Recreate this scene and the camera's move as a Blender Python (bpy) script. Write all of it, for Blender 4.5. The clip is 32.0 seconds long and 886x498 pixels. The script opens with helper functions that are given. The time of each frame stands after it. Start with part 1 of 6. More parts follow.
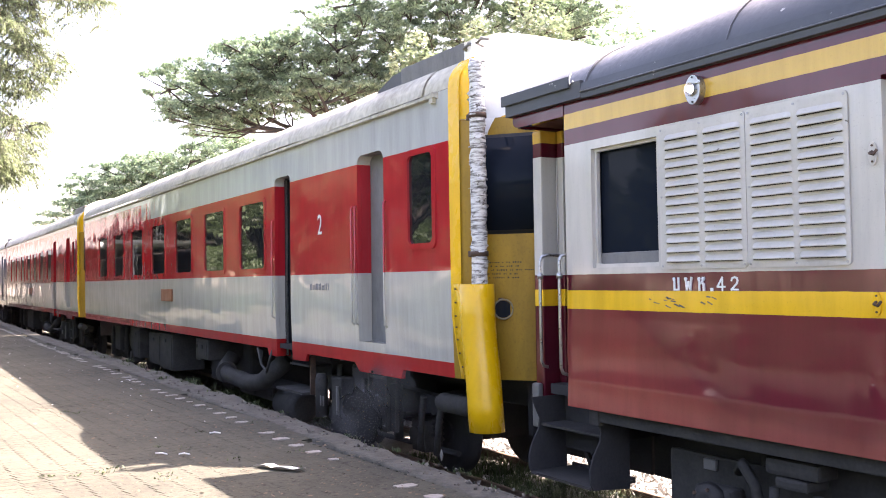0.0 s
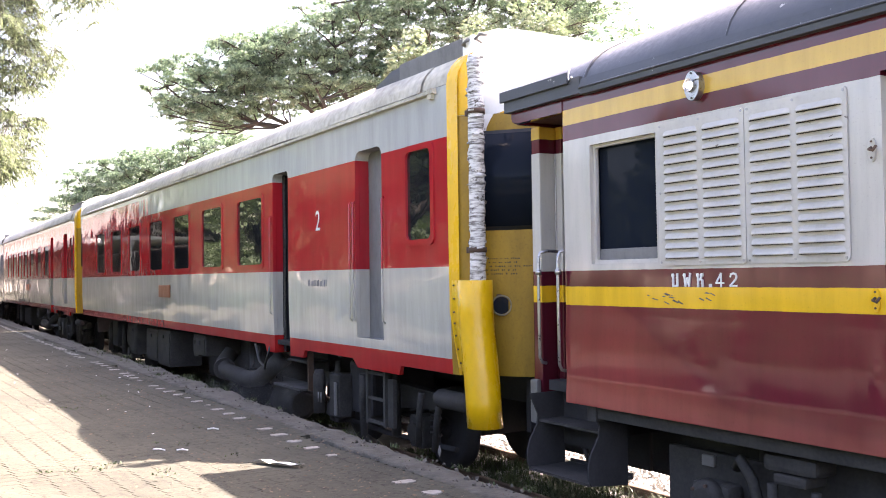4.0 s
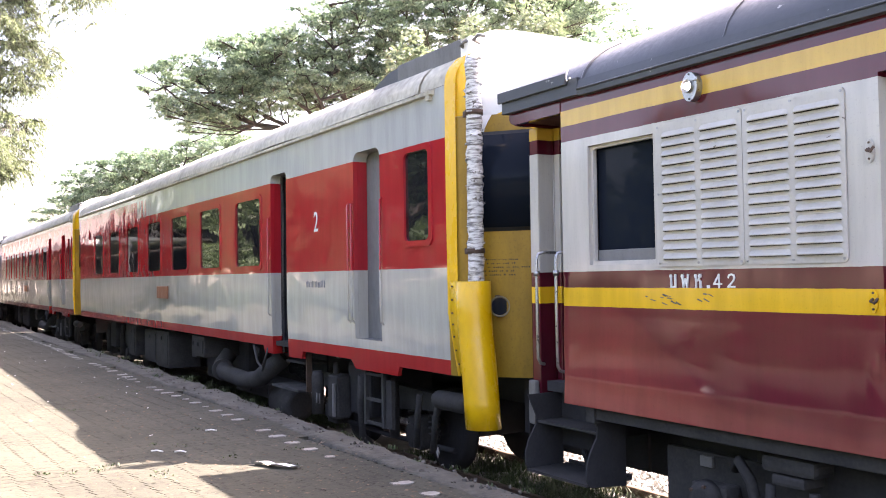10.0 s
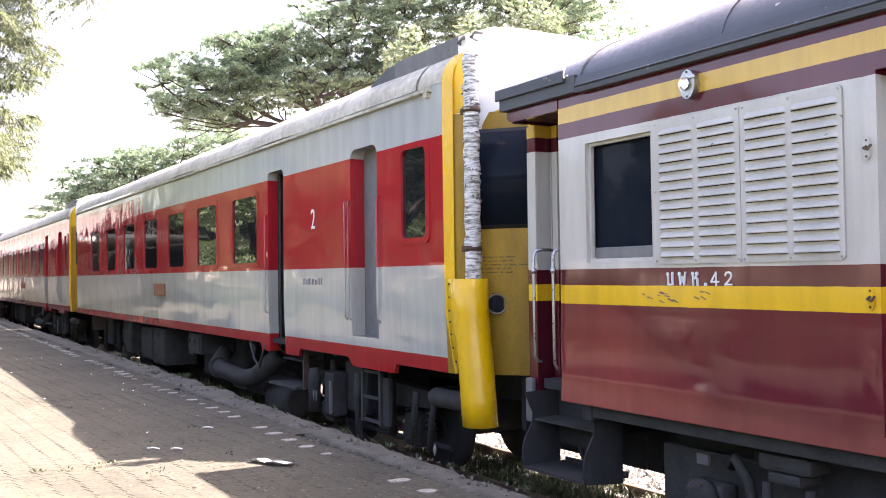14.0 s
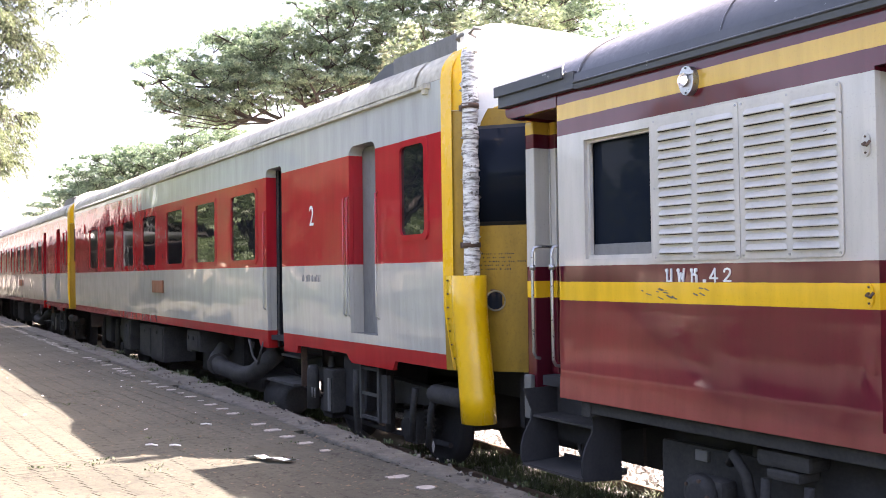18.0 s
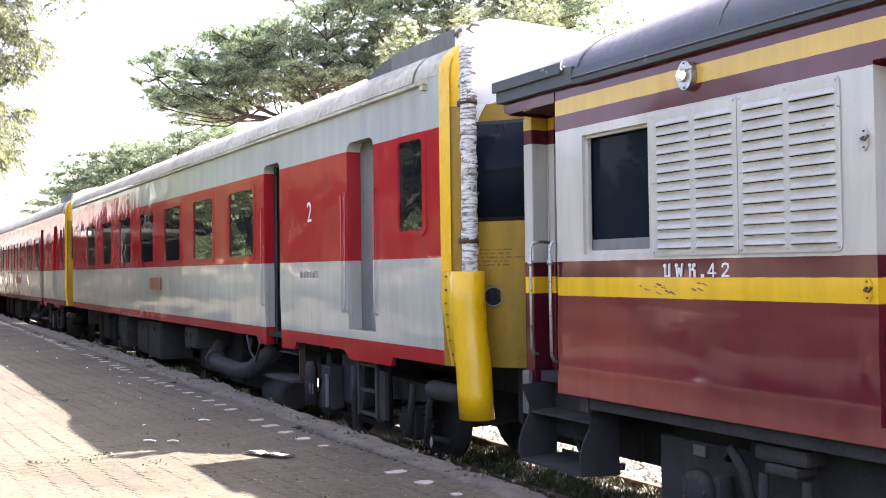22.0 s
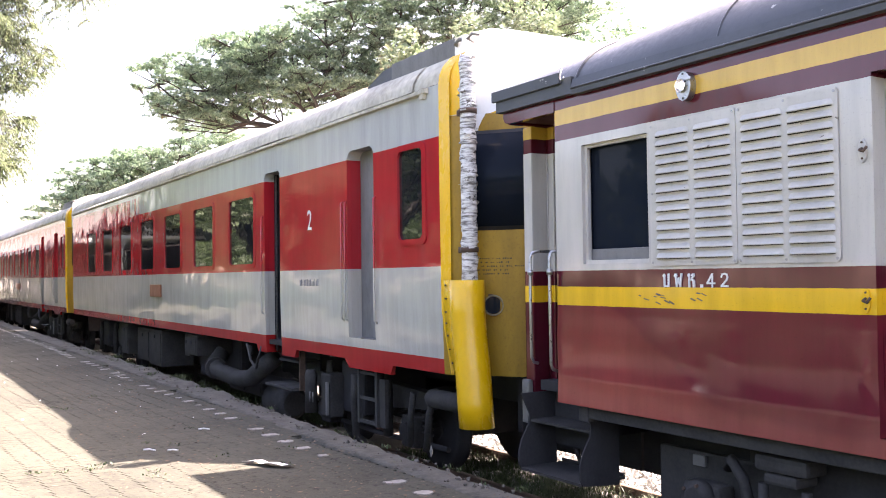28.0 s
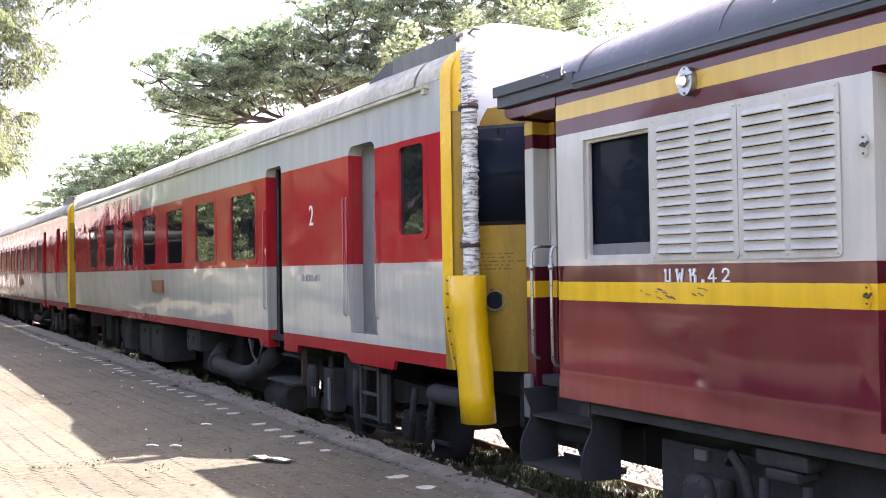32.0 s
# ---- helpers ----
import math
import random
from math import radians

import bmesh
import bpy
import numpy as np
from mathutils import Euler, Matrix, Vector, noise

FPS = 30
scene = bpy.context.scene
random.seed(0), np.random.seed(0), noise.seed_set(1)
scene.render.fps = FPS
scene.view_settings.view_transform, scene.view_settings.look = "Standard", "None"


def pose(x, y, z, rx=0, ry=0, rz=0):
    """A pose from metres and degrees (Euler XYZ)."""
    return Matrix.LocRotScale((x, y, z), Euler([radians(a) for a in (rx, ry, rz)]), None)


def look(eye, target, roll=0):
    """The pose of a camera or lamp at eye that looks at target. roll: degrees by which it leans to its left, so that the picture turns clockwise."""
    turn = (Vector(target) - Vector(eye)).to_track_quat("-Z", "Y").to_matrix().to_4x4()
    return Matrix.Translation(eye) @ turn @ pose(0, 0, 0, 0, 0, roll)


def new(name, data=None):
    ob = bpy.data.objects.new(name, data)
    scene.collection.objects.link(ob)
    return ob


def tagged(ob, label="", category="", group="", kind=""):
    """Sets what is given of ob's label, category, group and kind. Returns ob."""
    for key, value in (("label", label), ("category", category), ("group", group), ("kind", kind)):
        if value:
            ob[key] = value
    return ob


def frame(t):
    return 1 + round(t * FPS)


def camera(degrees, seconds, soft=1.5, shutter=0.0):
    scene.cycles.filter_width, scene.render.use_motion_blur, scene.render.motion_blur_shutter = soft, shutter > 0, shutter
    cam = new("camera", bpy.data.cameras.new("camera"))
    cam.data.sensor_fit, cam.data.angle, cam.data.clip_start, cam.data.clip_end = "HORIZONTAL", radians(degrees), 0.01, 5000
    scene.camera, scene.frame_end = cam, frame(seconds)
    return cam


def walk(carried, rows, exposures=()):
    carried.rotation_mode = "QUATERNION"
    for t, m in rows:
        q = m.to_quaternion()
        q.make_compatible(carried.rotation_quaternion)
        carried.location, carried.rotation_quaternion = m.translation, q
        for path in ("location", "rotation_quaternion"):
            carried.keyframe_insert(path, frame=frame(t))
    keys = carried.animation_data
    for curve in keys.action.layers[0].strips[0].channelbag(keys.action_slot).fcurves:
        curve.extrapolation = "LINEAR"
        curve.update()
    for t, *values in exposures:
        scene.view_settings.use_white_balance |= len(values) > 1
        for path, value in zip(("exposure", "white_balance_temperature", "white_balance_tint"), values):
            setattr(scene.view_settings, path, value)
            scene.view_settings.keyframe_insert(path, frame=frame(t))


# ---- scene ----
# camera and its walk
cam = camera(51.9, 32.0, soft=1.0)
PATH = [
    (0, (0.578, -4.342, 1.279), (-1.134, -3.309, 1.346), -0.8),
    (0.5, (0.578, -4.347, 1.273), (-1.133, -3.314, 1.34), -0.8),
    (1, (0.574, -4.344, 1.271), (-1.137, -3.311, 1.334), -0.8),
    (1.5, (0.569, -4.336, 1.277), (-1.142, -3.302, 1.336), -0.9),
    (2, (0.567, -4.338, 1.278), (-1.144, -3.303, 1.335), -0.9),
    (2.5, (0.566, -4.344, 1.273), (-1.144, -3.308, 1.329), -0.9),
    (3, (0.563, -4.339, 1.274), (-1.148, -3.304, 1.33), -0.9),
    (3.5, (0.568, -4.343, 1.275), (-1.142, -3.307, 1.334), -0.8),
    (5.5, (0.565, -4.343, 1.275), (-1.143, -3.305, 1.335), -0.7),
    (6, (0.564, -4.339, 1.272), (-1.145, -3.302, 1.334), -0.7),
    (6.5, (0.558, -4.343, 1.278), (-1.149, -3.302, 1.34), -0.7),
    (7, (0.562, -4.342, 1.276), (-1.145, -3.301, 1.344), -0.7),
    (7.5, (0.564, -4.346, 1.283), (-1.144, -3.306, 1.348), -0.7),
    (8, (0.565, -4.341, 1.275), (-1.143, -3.302, 1.339), -0.7),
    (8.5, (0.562, -4.338, 1.277), (-1.145, -3.298, 1.339), -0.7),
    (9, (0.562, -4.34, 1.273), (-1.144, -3.297, 1.336), -0.7),
    (9.5, (0.561, -4.339, 1.271), (-1.145, -3.297, 1.334), -0.8),
    (10, (0.568, -4.34, 1.278), (-1.139, -3.3, 1.339), -0.8),
    (10.5, (0.564, -4.335, 1.283), (-1.143, -3.295, 1.342), -0.8),
    (11, (0.56, -4.339, 1.272), (-1.146, -3.297, 1.333), -0.7),
    (11.5, (0.559, -4.339, 1.272), (-1.146, -3.295, 1.331), -0.7),
    (12, (0.56, -4.344, 1.273), (-1.144, -3.299, 1.33), -0.8),
    (12.5, (0.557, -4.339, 1.274), (-1.149, -3.297, 1.329), -0.7),
    (13, (0.561, -4.333, 1.276), (-1.146, -3.292, 1.331), -0.7),
    (13.5, (0.559, -4.338, 1.275), (-1.146, -3.294, 1.33), -0.7),
    (14, (0.563, -4.335, 1.275), (-1.141, -3.29, 1.331), -0.7),
    (14.5, (0.563, -4.344, 1.273), (-1.14, -3.296, 1.329), -0.6),
    (16.5, (0.561, -4.337, 1.273), (-1.143, -3.292, 1.326), -0.7),
    (17, (0.567, -4.344, 1.272), (-1.137, -3.298, 1.327), -0.7),
    (17.5, (0.565, -4.336, 1.276), (-1.139, -3.291, 1.328), -0.8),
    (18, (0.557, -4.332, 1.27), (-1.146, -3.284, 1.32), -0.7),
    (18.5, (0.555, -4.334, 1.275), (-1.147, -3.285, 1.32), -0.7),
    (19, (0.552, -4.339, 1.265), (-1.148, -3.286, 1.311), -0.7),
    (19.5, (0.556, -4.34, 1.274), (-1.144, -3.287, 1.317), -0.7),
    (20, (0.559, -4.335, 1.272), (-1.14, -3.282, 1.316), -0.7),
    (20.5, (0.559, -4.337, 1.275), (-1.14, -3.283, 1.318), -0.8),
    (21, (0.555, -4.337, 1.272), (-1.144, -3.283, 1.315), -0.8),
    (21.5, (0.555, -4.336, 1.272), (-1.146, -3.283, 1.313), -0.8),
    (22, (0.552, -4.333, 1.253), (-1.148, -3.281, 1.298), -0.7),
    (22.5, (0.552, -4.33, 1.259), (-1.147, -3.276, 1.302), -0.7),
    (23, (0.556, -4.336, 1.279), (-1.142, -3.28, 1.315), -0.8),
    (23.5, (0.559, -4.336, 1.271), (-1.139, -3.281, 1.31), -0.8),
    (24, (0.557, -4.335, 1.277), (-1.143, -3.281, 1.312), -0.8),
    (24.5, (0.554, -4.333, 1.27), (-1.146, -3.279, 1.306), -0.8),
    (25, (0.554, -4.335, 1.273), (-1.145, -3.28, 1.306), -0.8),
    (25.5, (0.553, -4.332, 1.272), (-1.146, -3.277, 1.305), -0.8),
    (27.5, (0.562, -4.34, 1.276), (-1.138, -3.289, 1.328), -0.7),
    (28, (0.565, -4.336, 1.279), (-1.136, -3.284, 1.337), -0.7),
    (28.5, (0.568, -4.33, 1.279), (-1.133, -3.28, 1.339), -0.7),
    (29, (0.569, -4.341, 1.274), (-1.13, -3.288, 1.333), -0.7),
    (29.5, (0.569, -4.335, 1.278), (-1.131, -3.284, 1.335), -0.7),
    (30, (0.569, -4.341, 1.287), (-1.131, -3.289, 1.341), -0.8),
    (30.5, (0.57, -4.343, 1.287), (-1.131, -3.293, 1.337), -0.9),
    (31, (0.571, -4.347, 1.278), (-1.131, -3.298, 1.329), -0.9),
    (31.5, (0.569, -4.342, 1.272), (-1.134, -3.294, 1.322), -0.8),
    (32, (0.572, -4.336, 1.285), (-1.131, -3.288, 1.331), -0.8),
]
walk(cam, [(t, look(a, b, r)) for t, a, b, r in PATH], exposures=((0, 3.58, 7200, 28), (3.5, 3.58, 7200, 28), (10, 3.54, 7200, 28), (32, 3.53, 7200, 28)))

# world, sun, exposure
SUN = Vector((-0.06, 1.0, 1.09)).normalized()
world = bpy.data.worlds.new("world")
scene.world = world
world.use_nodes = True
wn = world.node_tree.nodes
sky = wn.new("ShaderNodeTexSky")
sky.sky_type, sky.sun_disc = "NISHITA", False
sky.sun_elevation = math.asin(SUN.z)
sky.sun_rotation = math.atan2(SUN.x, SUN.y)
sky.air_density, sky.dust_density, sky.ozone_density = 1.0, 4.5, 0.7
wn["Background"].inputs[1].default_value = 0.092
world.node_tree.links.new(sky.outputs[0], wn["Background"].inputs[0])
sun = new("sun", bpy.data.lights.new("sun", "SUN"))
sun.data.energy, sun.data.angle, sun.data.color = 5.0, radians(0.5), (1.0, 0.96, 0.90)
sun.matrix_world = look(SUN * 60, (0, 0, 0))


# ---- materials ----
def nodes_of(name):
    m = bpy.data.materials.new(name)
    m.use_nodes = True
    return m, m.node_tree, m.node_tree.nodes, m.node_tree.nodes["Principled BSDF"]


def add_noise(nt, scale, detail=4.0, rough=0.55, coord=None, stretch=None):
    tex = nt.nodes.new("ShaderNodeTexNoise")
    tex.inputs["Scale"].default_value = scale
    tex.inputs["Detail"].default_value = detail
    tex.inputs["Roughness"].default_value = rough
    if coord is None:
        coord = nt.nodes.new("ShaderNodeNewGeometry").outputs["Position"]
    if stretch:
        mp = nt.nodes.new("ShaderNodeMapping")
        mp.inputs["Scale"].default_value = stretch
        nt.links.new(coord, mp.inputs["Vector"])
        coord = mp.outputs["Vector"]
    nt.links.new(coord, tex.inputs["Vector"])
    return tex.outputs["Fac"]


def ramp(nt, value, stops, mode="LINEAR"):
    r = nt.nodes.new("ShaderNodeValToRGB")
    r.color_ramp.interpolation = mode
    el = r.color_ramp.elements
    while len(el) < len(stops):
        el.new(0.5)
    for e, (p, c) in zip(el, stops):
        e.position, e.color = p, (*c, 1) if len(c) == 3 else c
    nt.links.new(value, r.inputs[0])
    return r.outputs[0]


def mixed(nt, fac, a, b, blend="MIX"):
    mx = nt.nodes.new("ShaderNodeMix")
    mx.data_type, mx.blend_type = "RGBA", blend
    for sock, v in ((mx.inputs[0], fac), (mx.inputs[6], a), (mx.inputs[7], b)):
        if isinstance(v, (int, float)):
            sock.default_value = v
        elif isinstance(v, tuple):
            sock.default_value = (*v[:3], 1)
        else:
            nt.links.new(v, sock)
    return mx.outputs[2]


def grey(v):
    return (v, v, v)


def bumped(nt, bsdf, height, strength, distance=0.01):
    b = nt.nodes.new("ShaderNodeBump")
    b.inputs["Strength"].default_value = strength
    b.inputs["Distance"].default_value = distance
    nt.links.new(height, b.inputs["Height"])
    nt.links.new(b.outputs[0], bsdf.inputs["Normal"])


def surface(name, dark, light, rough=0.6, metal=0.0, coarse=2.0, fine=30.0, bump=0.2, spread=0.5, spec=0.5, per_object=0.0, per_island=0.0):
    """A surface between two colours at two scales of grain."""
    m, nt, ns, b = nodes_of(name)
    big = add_noise(nt, coarse)
    small = add_noise(nt, fine, 6)
    both = mixed(nt, 0.5, big, small)
    lo, hi = 0.5 - spread / 2, 0.5 + spread / 2
    col = ramp(nt, both, [(max(0, lo), dark), (min(1, hi), light)])
    if per_object or per_island:
        if per_object:
            rnd = ns.new("ShaderNodeObjectInfo").outputs["Random"]
        else:
            rnd = ns.new("ShaderNodeNewGeometry").outputs["Random Per Island"]
        k = per_object or per_island
        col = mixed(nt, 1.0, col, ramp(nt, rnd, [(0, grey(1 - k)), (1, grey(1 + k))]), "MULTIPLY")
    nt.links.new(col, b.inputs["Base Color"])
    nt.links.new(ramp(nt, small, [(0.3, grey(max(0.02, rough - 0.12))), (0.7, grey(min(1, rough + 0.12)))]), b.inputs["Roughness"])
    b.inputs["Metallic"].default_value = metal
    b.inputs["Specular IOR Level"].default_value = spec
    if bump:
        bumped(nt, b, both, bump)
    return m


def livery(name, bands, rough=0.12, wave=0.05, red_reflection=False, fine=0.10, spec=0.5, faded_sheen=False):
    """Glossy coach paint in level bands: (top height in metres, colour) from below; grime and sheet ripple over it."""
    m, nt, ns, b = nodes_of(name)
    pos = ns.new("ShaderNodeNewGeometry").outputs["Position"]
    sep = ns.new("ShaderNodeSeparateXYZ")
    nt.links.new(pos, sep.inputs[0])
    wob = add_noise(nt, 9.0, 2)
    z = ns.new("ShaderNodeMath")
    z.operation = "MULTIPLY_ADD"
    nt.links.new(wob, z.inputs[0])
    z.inputs[1].default_value = 0.006
    nt.links.new(sep.outputs["Z"], z.inputs[2])
    mr = ns.new("ShaderNodeMapRange")
    mr.inputs["From Min"].default_value, mr.inputs["From Max"].default_value = -1.0, 4.0
    nt.links.new(z.outputs[0], mr.inputs["Value"])
    stops, low = [], 0.0
    for top, c in bands:
        stops.append((low, c))
        low = (top + 1.003) / 5.0
    col = ramp(nt, mr.outputs[0], stops, "CONSTANT")
    if red_reflection:
        # towards the rear red runs up to the cantrail, ragged-edged: a reflection painted into the colour
        x = ns.new("ShaderNodeMath")
        x.operation = "MULTIPLY_ADD"
        nt.links.new(add_noise(nt, 2.4, 6, 0.7, stretch=(3.0, 1, 0.5)), x.inputs[0])
        x.inputs[1].default_value = 9.0
        nt.links.new(sep.outputs["X"], x.inputs[2])
        step = ns.new("ShaderNodeMapRange")
        step.inputs["From Min"].default_value, step.inputs["From Max"].default_value = -13.3, -14.3
        nt.links.new(x.outputs[0], step.inputs["Value"])
        zz = ns.new("ShaderNodeMapRange")
        zz.inputs["From Min"].default_value, zz.inputs["From Max"].default_value = 2.53, 2.56
        nt.links.new(z.outputs[0], zz.inputs["Value"])
        top = ns.new("ShaderNodeMapRange")
        top.inputs["From Min"].default_value, top.inputs["From Max"].default_value = 2.90, 2.88
        nt.links.new(z.outputs[0], top.inputs["Value"])
        f1 = ns.new("ShaderNodeMath")
        f1.operation = "MULTIPLY"
        nt.links.new(step.outputs[0], f1.inputs[0])
        nt.links.new(zz.outputs[0], f1.inputs[1])
        f2 = ns.new("ShaderNodeMath")
        f2.operation = "MULTIPLY"
        nt.links.new(f1.outputs[0], f2.inputs[0])
        nt.links.new(top.outputs[0], f2.inputs[1])
        col = mixed(nt, f2.outputs[0], col, red_reflection)
    if faded_sheen:
        # paler low on the side and towards its end: dusty fading plus a painted-in milky reflection
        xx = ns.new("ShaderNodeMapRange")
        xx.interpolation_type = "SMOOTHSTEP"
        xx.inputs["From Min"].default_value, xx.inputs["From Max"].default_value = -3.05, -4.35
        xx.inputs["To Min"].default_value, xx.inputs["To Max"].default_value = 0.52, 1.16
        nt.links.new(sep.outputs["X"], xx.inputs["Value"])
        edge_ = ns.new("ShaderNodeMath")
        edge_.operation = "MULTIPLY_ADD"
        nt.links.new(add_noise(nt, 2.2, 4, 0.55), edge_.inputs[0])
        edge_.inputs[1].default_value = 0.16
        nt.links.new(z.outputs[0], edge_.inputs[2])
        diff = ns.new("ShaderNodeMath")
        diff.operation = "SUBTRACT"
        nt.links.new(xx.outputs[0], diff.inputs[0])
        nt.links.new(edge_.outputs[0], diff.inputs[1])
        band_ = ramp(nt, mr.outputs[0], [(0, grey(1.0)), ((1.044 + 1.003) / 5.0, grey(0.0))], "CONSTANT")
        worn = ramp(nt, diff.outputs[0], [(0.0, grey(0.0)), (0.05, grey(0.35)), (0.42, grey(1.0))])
        col = mixed(nt, mixed(nt, 1.0, worn, band_, "MULTIPLY"), col, faded_sheen)
    b.inputs["Specular IOR Level"].default_value = spec
    streak = add_noise(nt, 1.6, 6, 0.65, stretch=(4.0, 4.0, 0.5))
    col = mixed(nt, 1.0, col, ramp(nt, streak, [(0.25, grey(0.78)), (0.62, grey(1.0))]), "MULTIPLY")
    fleck = add_noise(nt, 60.0, 3)
    col = mixed(nt, 1.0, col, ramp(nt, fleck, [(0.25, grey(0.85)), (0.4, grey(1.0))]), "MULTIPLY")
    nt.links.new(col, b.inputs["Base Color"])
    shine = ramp(nt, streak, [(0.3, grey(rough + 0.09)), (0.6, grey(rough))])
    nt.links.new(shine, b.inputs["Roughness"])
    ripple = add_noise(nt, 1.1, 2, 0.4, stretch=(1.0, 1.0, 1.6))
    fine_ripple = add_noise(nt, 1.4, 3, 0.5, stretch=(5.0, 1.0, 1.0))
    both = ns.new("ShaderNodeMath")
    both.operation = "MULTIPLY_ADD"
    nt.links.new(fine_ripple, both.inputs[0])
    both.inputs[1].default_value = fine
    nt.links.new(ripple, both.inputs[2])
    bumped(nt, b, both.outputs[0], 1.0, wave)
    return m


def plain_paint(name, c, rough=0.3, metal=0.0, grime=0.25, wave=0.0, scale=3.0):
    m, nt, ns, b = nodes_of(name)
    n1 = add_noise(nt, scale, 6, 0.65, stretch=(2, 2, 0.8))
    n2 = add_noise(nt, 45.0, 4)
    col = mixed(nt, 1.0, c, ramp(nt, n1, [(0.3, grey(1 - grime)), (0.62, grey(1.0))]), "MULTIPLY")
    col = mixed(nt, 1.0, col, ramp(nt, n2, [(0.3, grey(1 - grime * 0.6)), (0.45, grey(1.0))]), "MULTIPLY")
    nt.links.new(col, b.inputs["Base Color"])
    nt.links.new(ramp(nt, n1, [(0.3, grey(min(1, rough + 0.2))), (0.65, grey(rough))]), b.inputs["Roughness"])
    b.inputs["Metallic"].default_value = metal
    if wave:
        bumped(nt, b, add_noise(nt, 1.3, 2), 1.0, wave)
    else:
        bumped(nt, b, n2, 0.08, 0.004)
    return m


RED = (0.42, 0.020, 0.027)
MAROON = (0.095, 0.009, 0.019)
SOFFIT = (0.075, 0.022, 0.024)
YELLOW = (0.80, 0.46, 0.02)
M_RAILCAR = livery("railcar_paint", [(0.52, (0.42, 0.022, 0.021)), (1.35, (0.46, 0.445, 0.39)), (2.55, RED), (9, (0.44, 0.45, 0.435))], 0.05, 0.026, RED)
M_VAN = livery("van_paint", [(1.044, (0.150, 0.016, 0.026)), (1.169, YELLOW), (1.286, MAROON), (2.266, (0.51, 0.49, 0.445)), (2.383, MAROON), (2.497, (0.62, 0.375, 0.055)), (9, MAROON)], 0.075, 0.006, fine=0.01, spec=0.5, faded_sheen=(0.27, 0.045, 0.041))
M_VANEND = livery("van_end_paint", [(1.044, MAROON), (1.169, YELLOW), (1.286, MAROON), (2.266, (0.51, 0.49, 0.445)), (2.383, MAROON), (2.497, (0.62, 0.375, 0.055)), (9, MAROON)], 0.12, 0.006, fine=0.01)
M_MAROON = livery("maroon_paint", [(9, MAROON)], 0.09, 0.006, fine=0.01, spec=0.5)
M_COACH = livery("grey_coach_paint", [(0.55, (0.05, 0.05, 0.055)), (0.75, (0.40, 0.40, 0.39)), (1.35, (0.14, 0.15, 0.17)), (9, (0.20, 0.21, 0.23))], 0.1, 0.02)
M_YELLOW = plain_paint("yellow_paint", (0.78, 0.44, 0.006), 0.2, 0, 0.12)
# darker yellow: the shade between the carriages is in the colour
M_YELLOW_SHADED = plain_paint("shaded_yellow_paint", (0.36, 0.20, 0.006), 0.4, 0, 0.3)
M_SOFFIT = plain_paint("dull_maroon_soffit_paint", SOFFIT, 0.6)
M_DOME = plain_paint("white_cab_roof_paint", (0.84, 0.84, 0.81), 0.4, 0, 0.06)
M_RAILROOF = surface("weathered_roof_paint", (0.23, 0.205, 0.155), (0.60, 0.56, 0.45), 0.7, 0, 1.5, 12, 0.8, 0.4)
M_VANROOF = surface("dark_roof_paint", (0.030, 0.033, 0.039), (0.066, 0.071, 0.080), 0.45, 0, 2.0, 25, 0.25)
nt_ = M_VANROOF.node_tree
b_ = nt_.nodes["Principled BSDF"]
old_ = b_.inputs["Base Color"].links[0].from_socket
chips_ = ramp(nt_, add_noise(nt_, 7.0, 8, 0.7, stretch=(1, 2.2, 1)), [(0.655, grey(0.0)), (0.67, grey(1.0))])
nt_.links.new(mixed(nt_, chips_, old_, (0.33, 0.32, 0.30)), b_.inputs["Base Color"])
M_GREY = plain_paint("grey_door_paint", (0.17, 0.17, 0.168), 0.45)
M_GREYBOX = plain_paint("grey_box_paint", (0.15, 0.148, 0.14), 0.55)
M_STEP = plain_paint("dark_step_paint", (0.040, 0.039, 0.037), 0.75)
M_LOUVRE = plain_paint("cream_louvre_paint", (0.50, 0.48, 0.435), 0.4, 0, 0.15)
nt_ = M_LOUVRE.node_tree
b_ = nt_.nodes["Principled BSDF"]
chips_ = ramp(nt_, add_noise(nt_, 11.0, 5, 0.6, stretch=(1, 1, 1.8)), [(0.70, grey(0.0)), (0.72, grey(1.0))])
nt_.links.new(mixed(nt_, chips_, b_.inputs["Base Color"].links[0].from_socket, (0.16, 0.14, 0.12)), b_.inputs["Base Color"])
M_FRAME = surface("underframe_black", (0.020, 0.020, 0.022), (0.056, 0.054, 0.055), 0.85, 0.0, 4, 40, 0.4, spec=0.2)
M_RUBBER = surface("black_rubber", (0.01, 0.01, 0.01), (0.03, 0.03, 0.03), 0.6, 0, 5, 50, 0.1)
M_STEEL = surface("worn_steel", (0.25, 0.25, 0.25), (0.5, 0.5, 0.5), 0.35, 0.9, 6, 60, 0.1)
M_RAIL = surface("rusty_rail_steel", (0.05, 0.03, 0.02), (0.14, 0.09, 0.06), 0.6, 0.4, 5, 50, 0.3)
M_CONCRETE = surface("worn_concrete", (0.015, 0.0145, 0.010), (0.094, 0.089, 0.070), 0.92, 0, 4.5, 22, 1.6, 0.32)
M_PAVER = surface("brick_paver", (0.0225, 0.0230, 0.017), (0.076, 0.0755, 0.0545), 0.92, 0, 1.2, 28, 0.6, 0.5, 0.25, per_object=0.03)
M_PAVERS = surface("brick_pavers", (0.0225, 0.0230, 0.017), (0.076, 0.0755, 0.0545), 0.92, 0, 1.2, 28, 0.6, 0.5, 0.25, per_island=0.03)
